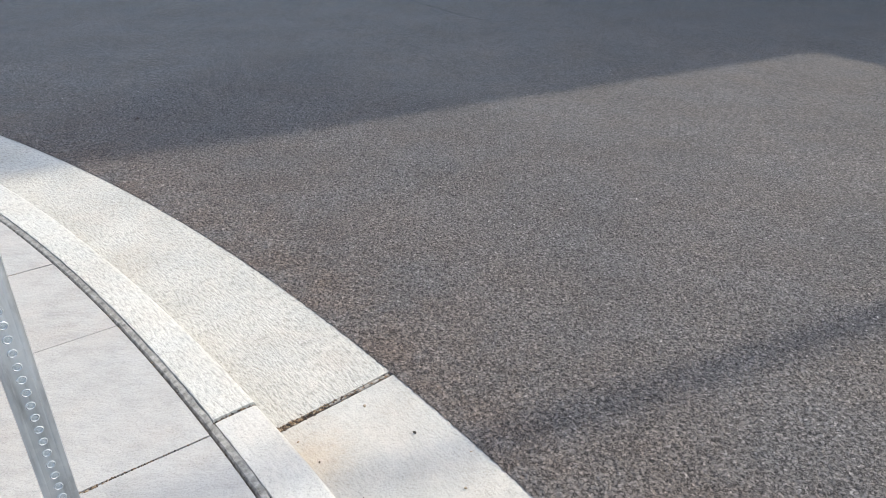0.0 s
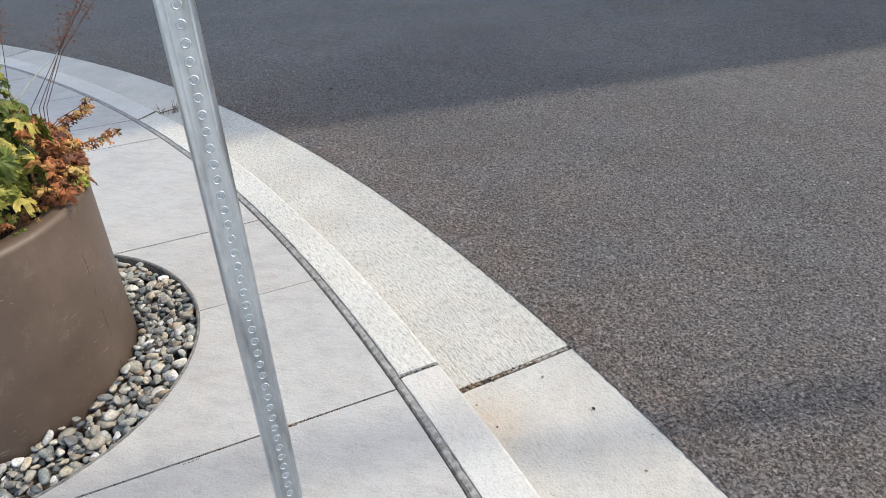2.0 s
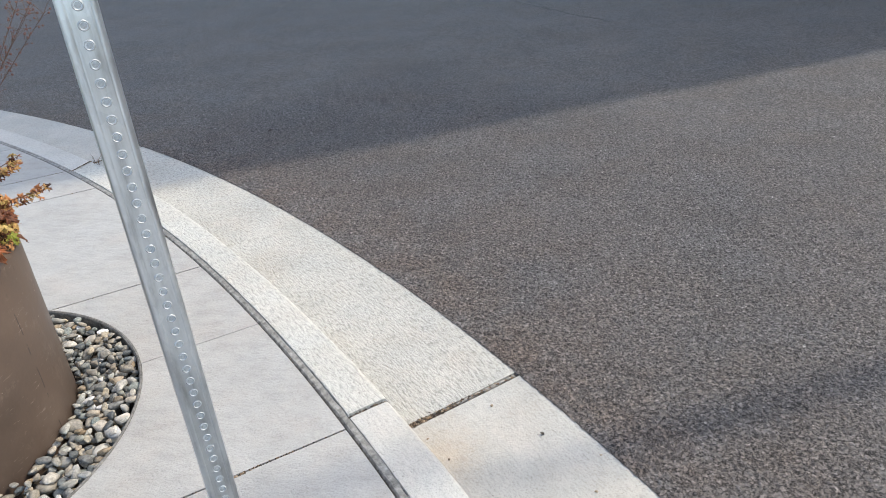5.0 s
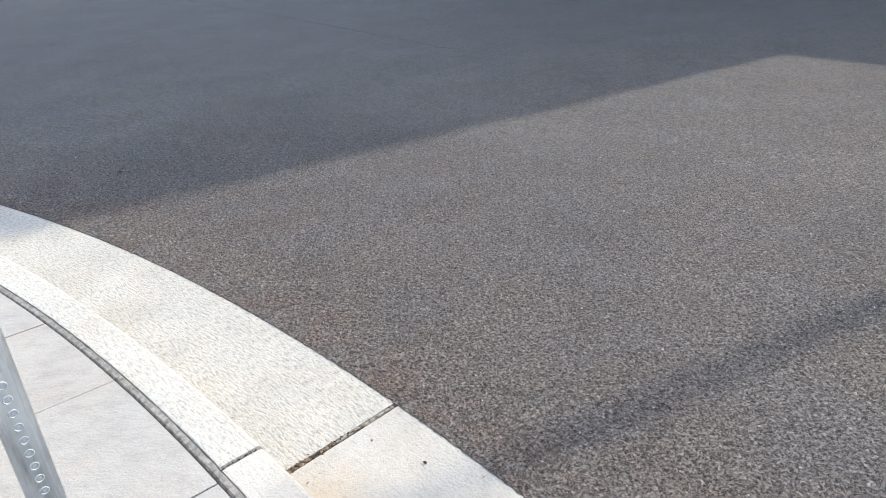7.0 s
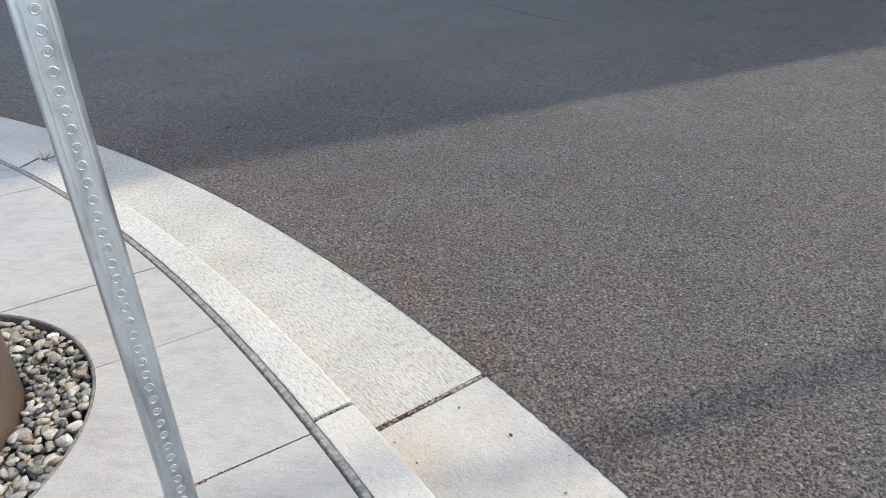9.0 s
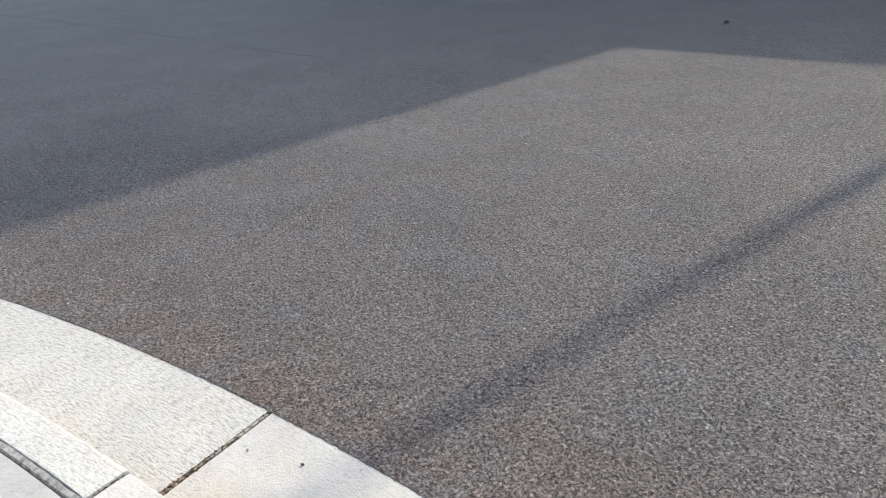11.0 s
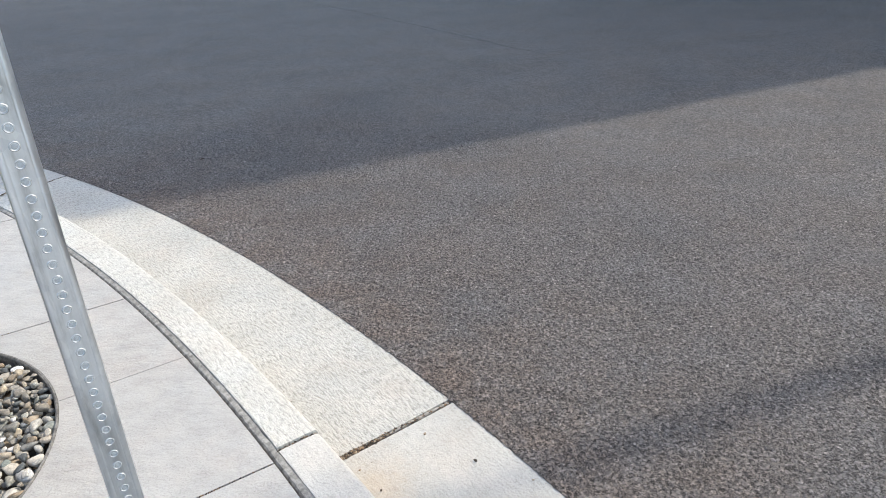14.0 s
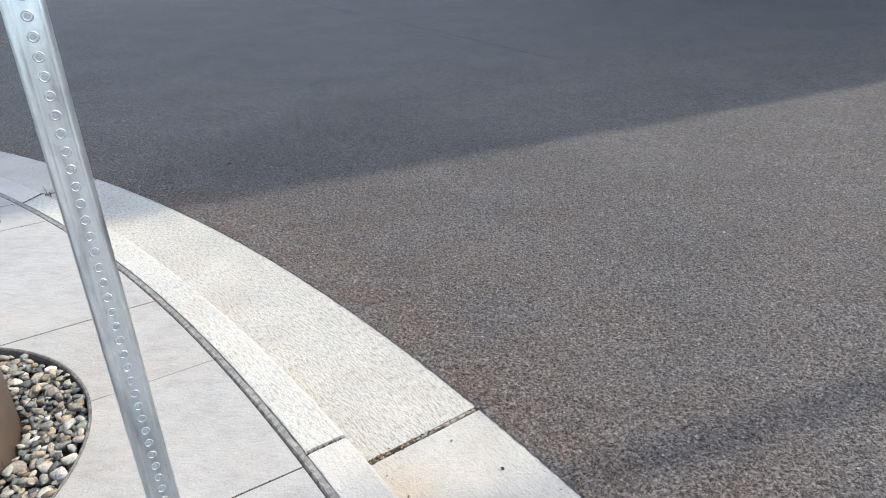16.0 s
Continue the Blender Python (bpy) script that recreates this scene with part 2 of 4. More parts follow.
def make_zinc():
    m, nt, b = material("galvanised steel", 0.40, 0.9, 0.5)
    p = coords(nt)
    sp = voronoi(nt, p, 60.0, "Color")
    col = ramp(nt, sp, [(0.0, (0.57, 0.62, 0.67)), (1.0, (0.65, 0.70, 0.745))])
    smear = ramp(nt, noise_tex(nt, coords(nt, (30, 30, 4)), 1.4, 5.0, 0.6), [(0.33, 0.60), (0.48, 0.94), (0.65, 1.12)])
    nt.links.new(mix(nt, 1.0, col, smear, "MULTIPLY"), b.inputs["Base Color"])
    nt.links.new(ramp(nt, noise_tex(nt, p, 40.0, 4.0), [(0.3, 0.30), (0.7, 0.48)]), b.inputs["Roughness"])
    bump(nt, b, noise_tex(nt, p, 90.0, 3.0), 0.12, 0.002)
    return m


def make_by_piece(name, stops, rough, scale=60.0, vary=0.3, spec=0.4, relief=0.2, island=False):
    m, nt, b = material(name, rough, 0.0, spec)
    pick = nt.nodes.new("ShaderNodeNewGeometry").outputs["Random Per Island"] if island else nt.nodes.new("ShaderNodeObjectInfo").outputs["Random"]
    base = ramp(nt, pick, stops)
    p = coords(nt)
    f = ramp(nt, noise_tex(nt, p, scale, 5.0, 0.7), [(0.3, 1.0 - vary), (0.7, 1.0 + vary * 0.6)])
    nt.links.new(mix(nt, 1.0, base, f, "MULTIPLY"), b.inputs["Base Color"])
    bump(nt, b, noise_tex(nt, p, scale * 3, 3.0), relief, 0.002)
    return m


def make_leaf(name, stops, trans, vein, edge, spread):
    m, nt, b = material(name, 0.5, 0.0, 0.35)
    base = ramp(nt, nt.nodes.new("ShaderNodeObjectInfo").outputs["Random"], stops)
    p = coords(nt)
    blotch = ramp(nt, noise_tex(nt, p, 2.6, 5.0, 0.7), [(0.34, 1.0 - spread), (0.66, 1.0 + spread * 0.5)])
    col = mix(nt, 1.0, base, blotch, "MULTIPLY")
    flat = nt.nodes.new("ShaderNodeSeparateXYZ")
    nt.links.new(p, flat.inputs[0])
    d = nt.nodes.new("ShaderNodeVectorMath")
    d.operation = "LENGTH"
    nt.links.new(p, d.inputs[0])
    rim = calc(nt, "MULTIPLY", ramp(nt, d.outputs["Value"], [(0.5, 0.0), (0.95, 1.0)]), ramp(nt, noise_tex(nt, p, 1.7, 3.0), [(0.4, 0.0), (0.65, 1.0)]))
    col = mix(nt, calc(nt, "MULTIPLY", rim, 0.7), col, edge)
    angle = calc(nt, "ARCTAN2", flat.outputs[0], flat.outputs[1])
    ray = ramp(nt, calc(nt, "ABSOLUTE", calc(nt, "SINE", calc(nt, "MULTIPLY", angle, 3.9))), [(0.0, 1.0), (0.16, 0.0)])
    col = mix(nt, calc(nt, "MULTIPLY", ray, 0.45), col, vein)
    nt.links.new(col, b.inputs["Base Color"])
    t = nt.nodes.new("ShaderNodeBsdfTranslucent")
    nt.links.new(col, t.inputs[0])
    s = nt.nodes.new("ShaderNodeMixShader")
    s.inputs[0].default_value = trans
    nt.links.new(b.outputs[0], s.inputs[1])
    nt.links.new(t.outputs[0], s.inputs[2])
    nt.links.new(s.outputs[0], nt.nodes["Material Output"].inputs["Surface"])
    bump(nt, b, noise_tex(nt, p, 5.0, 4.0), 0.6, 0.004)
    return m


M_ASPHALT = make_asphalt()
M_GUTTER = make_concrete("broomed gutter concrete", 0.485, 0.9, (1.0, 0.978, 0.895), 0.17, dirt=True)
M_GUTTER_FINE = make_concrete("lightly broomed gutter concrete", 0.470, 0.9, (1.0, 0.975, 0.90), 0.20, dirt=True, depth=0.42)
M_KERB = make_concrete("broomed kerb concrete", 0.538, 0.7, (1.0, 0.985, 0.91), 0.16)
M_KERB_FINE = make_concrete("lightly broomed kerb concrete", 0.525, 0.7, (1.0, 0.98, 0.92), 0.18, depth=0.42)
M_WALK = make_concrete("smooth pavement concrete", 0.395, 0.12, (1.0, 0.987, 0.95), 0.13)
M_JOINT = make_plain("dark joint filler", (0.055, 0.045, 0.036), 0.9, 0.0, 0.5, 90.0, 0.5)
M_FELT = make_plain("grey joint strip", (0.30, 0.29, 0.27), 0.95, 0.0, 0.6, 55.0, 0.9, 0.15)
M_CORD = make_plain("pale joint sealant", (0.33, 0.315, 0.285), 0.9, 0.0, 0.5, 45.0, 0.8, 0.2)
M_PLANTER = make_planter_steel()
M_ZINC = make_zinc()
M_LIP = make_plain("dull zinc lip", (0.46, 0.49, 0.515), 0.55, 0.55, 0.25, 200.0, 0.3)
M_EDGING = make_plain("grey fibre edging", (0.20, 0.195, 0.185), 0.95, 0.0, 0.6, 55.0, 0.9, 0.15)
M_SOIL = make_plain("dark soil", (0.022, 0.017, 0.014), 0.95, 0.0, 0.5, 60.0, 0.8)
PEBBLE_TONES = [(0.0, (0.073, 0.081, 0.088)), (0.15, (0.189, 0.207, 0.205)), (0.27, (0.378, 0.348, 0.299)), (0.39, (0.104, 0.12, 0.132)), (0.51, (0.488, 0.421, 0.323)), (0.62, (0.22, 0.25, 0.238)), (0.73, (0.573, 0.543, 0.488)), (0.82, (0.281, 0.213, 0.14)), (0.92, (0.305, 0.305, 0.287)), (1.0, (0.78, 0.78, 0.78))]
M_PEBBLE = make_by_piece("river pebble", PEBBLE_TONES, 0.72, 1.8, 0.55, 0.35, 0.8)
M_GRAVEL = make_by_piece("river pebble bed", PEBBLE_TONES, 0.72, 45.0, 0.4, 0.35, 0.5, island=True)
M_GREEN = make_leaf("green leaf", [(0.0, (0.016, 0.042, 0.012)), (0.35, (0.054, 0.086, 0.016)), (0.7, (0.125, 0.158, 0.022)), (1.0, (0.22, 0.25, 0.045))], 0.15, (0.17, 0.22, 0.06), (0.32, 0.29, 0.08), 0.6)
M_LIME = make_leaf("yellowing leaf", [(0.0, (0.10, 0.155, 0.02)), (0.45, (0.21, 0.265, 0.035)), (0.75, (0.36, 0.35, 0.06)), (1.0, (0.54, 0.41, 0.12))], 0.2, (0.36, 0.35, 0.12), (0.34, 0.24, 0.07), 0.5)
M_RUST = make_leaf("autumn leaf", [(0.0, (0.055, 0.022, 0.015)), (0.20, (0.18, 0.062, 0.030)), (0.38, (0.42, 0.145, 0.058)), (0.66, (0.60, 0.255, 0.105)), (0.86, (0.66, 0.38, 0.14)), (1.0, (0.52, 0.40, 0.13))], 0.25, (0.46, 0.22, 0.11), (0.11, 0.045, 0.027), 0.55)
M_STEM = make_plain("dry stem", (0.17, 0.09, 0.055), 0.8, 0.0, 0.4, 60.0, 0.3)
M_GREENSTEM = make_plain("green stem", (0.10, 0.13, 0.04), 0.7, 0.0, 0.3, 60.0, 0.2)
M_SEED = make_plain("red-brown seed head", (0.25, 0.12, 0.095), 0.85, 0.0, 0.4, 200.0, 0.3)
M_WEED = make_plain("dry weed leaf", (0.13, 0.12, 0.09), 0.8, 0.0, 0.3, 100.0, 0.3)
M_GRIT = make_by_piece("grit", [(0.0, (0.03, 0.027, 0.024)), (0.45, (0.085, 0.060, 0.042)), (0.75, (0.25, 0.165, 0.10)), (1.0, (0.36, 0.29, 0.21))], 0.9, 90.0, 0.3, island=True)
M_TAR = make_plain("old tar", (0.122, 0.117, 0.114), 0.80, 0.0, 0.6, 25.0, 1.0, 0.30)
M_DEADLEAF = make_plain("dead leaf", (0.05, 0.036, 0.027), 0.8, 0.0, 0.5, 20.0, 0.4)
M_STRAW = make_plain("bleached straw", (0.82, 0.80, 0.70), 0.6, 0.0, 0.2, 60.0, 0.2)
M_SHADE_WALL = make_plain("pale shade wall", (0.55, 0.53, 0.50), 0.85, 0.0, 0.12, 1.5, 0.1)
M_POLE = make_plain("grey painted pole", (0.25, 0.25, 0.25), 0.6, 0.0, 0.2, 8.0, 0.1)


# ---- building helpers ----
def mesh_of(name, bm, mat, smooth=False):
    me = bpy.data.meshes.new(name)
    bm.normal_update()
    bm.to_mesh(me)
    bm.free()
    me.materials.append(mat)
    if smooth:
        for f in me.polygons:
            f.use_smooth = True
    return me


def part(name, bm, mat, parent=None, label="", smooth=False):
    ob = new(name, mesh_of(name, bm, mat, smooth))
    ob.parent = parent
    if label:
        ob["label"] = label
    return ob


def on_arc(r, degrees, z=0.0):
    a = radians(degrees)
    return Vector((CENTRE.x + r * math.cos(a), CENTRE.y + r * math.sin(a), z))


def sweep_arc(profile, a0, a1, steps, closed=True, wobble=0.0, seed=0.0):
    """A profile of (radius, z) drawn along the kerb's curve, with end caps."""
    bm = bmesh.new()
    rings = []
    for i in range(steps + 1):
        a = a0 + (a1 - a0) * i / steps
        ring = []
        for k, (r, z) in enumerate(profile):
            w = wobble * noise.noise((a * 9.0 + seed, k * 0.7, seed))
            ring.append(bm.verts.new(on_arc(r + w, a, z + w * 0.4)))
        rings.append(ring)
    n = len(profile)
    for p, q in zip(rings, rings[1:]):
        for k in range(n if closed else n - 1):
            bm.faces.new((p[k], q[k], q[(k + 1) % n], p[(k + 1) % n]))
    if closed:
        bm.faces.new(rings[0])
        bm.faces.new(rings[-1][::-1])
    bmesh.ops.recalc_face_normals(bm, faces=bm.faces)
    return bm


def box(bm, lo, hi):
    vs = [bm.verts.new((x, y, z)) for x in (lo[0], hi[0]) for y in (lo[1], hi[1]) for z in (lo[2], hi[2])]
    for f in ((0, 1, 3, 2), (4, 6, 7, 5), (0, 4, 5, 1), (2, 3, 7, 6), (0, 2, 6, 4), (1, 5, 7, 3)):
        bm.faces.new([vs[i] for i in f])
    return vs


def tube(bm, points, radii, sides=6):
    """A bent rod through points."""
    rings = []
    for i, p in enumerate(points):
        way = (points[min(i + 1, len(points) - 1)] - points[max(i - 1, 0)]).normalized()
        side = way.orthogonal().normalized()
        up = way.cross(side)
        rings.append([bm.verts.new(p + radii[i] * (math.cos(2 * math.pi * k / sides) * side + math.sin(2 * math.pi * k / sides) * up)) for k in range(sides)])
    for p, q in zip(rings, rings[1:]):
        for k in range(sides):
            bm.faces.new((p[k], p[(k + 1) % sides], q[(k + 1) % sides], q[k]))
    bm.faces.new(rings[0][::-1])
    bm.faces.new(rings[-1])


# ---- road ----
def ragged(a):
    """How far the asphalt's edge strays from its curve at an angle."""
    return 0.006 * noise.noise((a * 9, 0, 3)) + 0.0025 * noise.noise((a * 47, 2, 3)) + 0.014 * max(0, noise.noise((a * 3.1, 5, 1)) - 0.25)


def build_aggregate():
    """The open stone surface of the asphalt beside the gutter: rounded stones, closely packed, some missing."""
    rng = np.random.default_rng(3)
    reach, step = 2.5, 0.0042
    a0, a1 = radians(32.0), radians(60.0)
    nr, na = int(reach / step), int((a1 - a0) * (R_EDGE + 0.8) / step)
    d = np.linspace(0.0, 1.0, nr) ** 1.15 * reach
    ang = np.linspace(a0, a1, na)
    rag = np.array([ragged(math.degrees(v)) for v in ang])
    dd, aa = np.meshgrid(d, ang, indexing="ij")
    rr = R_EDGE + 0.003 + rag[None, :] * np.exp(-dd * 8) + dd
    x, y = CENTRE.x + rr * np.cos(aa), CENTRE.y + rr * np.sin(aa)
    cell = 0.0118
    table = rng.random((256, 256, 3))
    gx, gy = np.floor(x / cell).astype(int), np.floor(y / cell).astype(int)
    h = np.full(x.shape, -0.0045)
    for ox in (-1, 0, 1):
        for oy in (-1, 0, 1):
            t = table[(gx + ox) % 256, (gy + oy) % 256]
            px, py = (gx + ox + 0.1 + 0.8 * t[..., 0]) * cell, (gy + oy + 0.1 + 0.8 * t[..., 1]) * cell
            top = np.where(t[..., 2] < 0.17, -0.0045, -0.0012 + 0.0024 * t[..., 2])
            h = np.maximum(h, top - 0.0062 * ((x - px) ** 2 + (y - py) ** 2) / cell**2)
    fade = np.clip((reach - dd) / 0.9, 0, 1) * np.clip((aa - a0) / 0.03, 0, 1) * np.clip((a1 - aa) / 0.03, 0, 1) * np.clip(dd / 0.004, 0, 1)
    base = np.interp(dd, [0.0, 0.006, 0.05, 0.3, reach], [0.0055, 0.0075, 0.0075, -0.002, -0.0025])
    z = np.maximum(base + h * fade, -0.0072 + 0 * base)
    z[dd > 0.3] = np.maximum(z[dd > 0.3], -0.0072)
    me = bpy.data.meshes.new("aggregate")
    n = nr * na
    me.vertices.add(n)
    me.vertices.foreach_set("co", np.stack([x, y, z], -1).astype(np.float32).ravel())
    i, j = np.meshgrid(np.arange(nr - 1), np.arange(na - 1), indexing="ij")
    k = (i * na + j).ravel()
    quads = np.stack([k, k + na, k + na + 1, k + 1], -1).astype(np.int32)
    me.loops.add(quads.size)
    me.loops.foreach_set("vertex_index", quads.ravel())
    me.polygons.add(len(quads))
    me.polygons.foreach_set("loop_start", np.arange(0, quads.size, 4, dtype=np.int32))
    me.polygons.foreach_set("use_smooth", np.ones(len(quads), dtype=bool))
    me.update(calc_edges=True)
    me.validate()
    me.materials.append(M_ASPHALT)
    ob = new("aggregate", me)
    ob.parent = road
    ob["kind"] = "stuff"


def build_road():
    bm = bmesh.new()
    edge = 1200.0
    cuts = [-edge, -200, -40, -12, 12, 40, 200, edge]
    grid = [[bm.verts.new((x, y, -0.008)) for y in cuts] for x in cuts]
    for i in range(len(cuts) - 1):
        for j in range(len(cuts) - 1):
            bm.faces.new((grid[i][j], grid[i + 1][j], grid[i + 1][j + 1], grid[i][j + 1]))
    # ragged lip of the asphalt against the gutter
    steps = 3500
    rows = []
    for i in range(steps + 1):
        a = -40 + 165 * i / steps
        rag = ragged(a)
        rows.append([bm.verts.new(on_arc(R_EDGE + rag + d, a, z)) for d, z in ((-0.001, -0.004), (0.0, 0.001), (0.006, 0.0025), (0.05, 0.002), (0.3, -0.0078))])
    for p, q in zip(rows, rows[1:]):
        for k in range(4):
            bm.faces.new((p[k + 1], p[k], q[k], q[k + 1]))
    return tagged(part("road", bm, M_ASPHALT), "worn dark grey asphalt road with brown grit along the gutter", "road", kind="structure")


road = build_road()
build_aggregate()


def build_seam():
    """A tarred seam across the road."""
    bm = bmesh.new()
    ends = [Vector((-7.5, 16.6)), Vector((-3.7, 12.2)), Vector((-1.75, 9.8)), Vector((-0.36, 7.95)), Vector((0.35, 7.0))]
    rows = []
    for i in range(160):
        t = i / 159 * (len(ends) - 1)
        k = min(int(t), len(ends) - 2)
        p = ends[k].lerp(ends[k + 1], t - k)
        way = (ends[k + 1] - ends[k]).normalized()
        side = Vector((-way.y, way.x))
        p = p + side * 0.05 * noise.noise((t * 3, 0, 0))
        half = max(0.003, 0.014 + 0.028 * noise.noise((t * 9, 4, 0))) * min(1.0, (159 - i) / 40)
        rows.append([bm.verts.new((*(p + side * w), z)) for w, z in ((-half, -0.0078), (-half * 0.5, -0.005), (half * 0.5, -0.005), (half, -0.0078))])
    for p, q in zip(rows, rows[1:]):
        for k in range(3):
            bm.faces.new((p[k], p[k + 1], q[k + 1], q[k]))
    bmesh.ops.recalc_face_normals(bm, faces=bm.faces)
    part("seam", bm, M_TAR, road, "dark tarred seam")


build_seam()


# ---- kerb and gutter, cast in lengths ----
JOINTS = [-33.2, -18.1, -3.0, 12.0, 27.0, 42.1, 57.2, 72.3, 87.4, 102.5, 117.6]


def skew(joint):
    """The gutter's joints run a little off the kerb's."""
    return 2.1 if abs(joint - 57.2) < 0.1 else -0.075


def swell(angle):
    """The kerb's top grows a little wider past the sign post."""
    t = min(1.0, max(0.0, (angle - 48.0) / 4.5))
    return t * t * (3 - 2 * t)


def build_kerb():
    kerb = tagged(new("kerb"), "pale concrete kerb and gutter in broomed lengths", "kerb", kind="structure")
    for n, (a0, a1) in enumerate(zip(JOINTS, JOINTS[1:]), -3):
        gap = 0.032
        steps = 60
        drop = 0.004 if n % 2 else 0.0
        top = Z_WALK - drop
        prof = [(R_KERB0, -0.25), (R_KERB0, top - 0.004), (R_KERB0 + 0.0012, top - 0.0007), (R_KERB0 + 0.005, top)]
        prof += [(R_KERB1 - 0.040, top), (R_KERB1 - 0.009, top - 0.001)]
        for k in range(1, 7):
            t = k / 6 * radians(76)
            prof.append((R_KERB1 - 0.009 + 0.014 * math.sin(t), top - 0.001 - 0.014 * (1 - math.cos(t))))
        prof += [(R_FOOT - 0.016, 0.030), (R_FOOT - 0.008, 0.012), (R_FOOT + 0.006, 0.002), (R_FOOT + 0.01, -0.25)]
        bm = sweep_arc(prof, a0 + gap, a1 - gap, steps, wobble=0.002, seed=n * 3.3)
        for w in bm.verts:
            flat = Vector((w.co.x - CENTRE.x, w.co.y - CENTRE.y))
            if w.co.z > 0.02 and flat.length > R_KERB1 - 0.045:
                w.co += 0.0085 * swell(math.degrees(math.atan2(flat.y, flat.x))) * flat.normalized().to_3d()
        part("kerb_length", bm, M_KERB_FINE if n % 2 else M_KERB, kerb)
        gp = [(R_FOOT - 0.004, -0.2), (R_FOOT - 0.004, 0.0015), (R_FOOT + 0.02, -0.001), (R_EDGE - 0.14, 0.000), (R_EDGE - 0.03, 0.004 - drop * 0.5), (R_EDGE + 0.004, 0.003), (R_EDGE + 0.008, -0.02), (R_EDGE + 0.008, -0.2)]
        part("gutter_length", sweep_arc(gp, a0 + skew(a0) + gap * 1.4, a1 + skew(a1) - gap * 2.0, steps, wobble=0.0012, seed=n * 7.1), M_GUTTER_FINE if n % 2 else M_GUTTER, kerb)
    part("joint_filler", sweep_arc([(R_KERB0 - 0.002, -0.2), (R_KERB0 + 0.02, Z_WALK - 0.05), (R_KERB1 - 0.02, Z_WALK - 0.055), (R_FOOT - 0.01, -0.022), (R_EDGE - 0.02, -0.022), (R_EDGE, -0.2)], JOINTS[0], JOINTS[-1], 480), M_JOINT, kerb, "dark dirt in the joints")
    part("expansion_strip", sweep_arc([(R_WALK - 0.004, -0.1), (R_WALK - 0.004, Z_WALK - 0.03), (R_WALK + 0.007, Z_WALK - 0.026), (R_WALK + 0.008, Z_WALK - 0.011), (R_WALK + 0.012, Z_WALK - 0.006), (R_WALK + 0.023, Z_WALK - 0.0045), (R_WALK + 0.0275, Z_WALK - 0.0042), (R_WALK + 0.0292, Z_WALK - 0.024), (R_KERB0 + 0.004, Z_WALK - 0.03), (R_KERB0 + 0.004, -0.1)], JOINTS[0], JOINTS[-1], 1400, wobble=0.0035, seed=9.0), M_FELT, kerb, "grey fibre strip in the gap")
    # pale sealant left in the outer half of the nearer gutter joints
    for n, joint in enumerate((27.0, 42.1, 57.2)):
        bm = bmesh.new()
        pts = [on_arc(R_FOOT + 0.17 + t / 40 * (R_EDGE - R_FOOT - 0.175), joint + skew(joint) + 0.012 + 0.008 * noise.noise((t * 0.35, n, 2)), -0.006 + 0.002 * noise.noise((t * 0.6, n, 7))) for t in range(41)]
        tube(bm, pts, [0.002 + 0.0048 * min(1.0, t / 9) * (1 + 0.25 * noise.noise((t * 0.8, n, 4))) for t in range(41)], 8)
        part("joint_sealant", bm, M_CORD, kerb, "pale crumbling sealant in a gutter joint", smooth=True)
    return kerb


kerb = build_kerb()


# ---- pavement slabs ----
PLANTER = Vector((-1.765, 1.200, 0.0))
R_PLANTER, R_RING = 0.450, 0.635
RING = PLANTER + Vector((-0.004, 0.006, 0.0))     # centre of the hole in the pavement
JOINT_WAY = 39.0


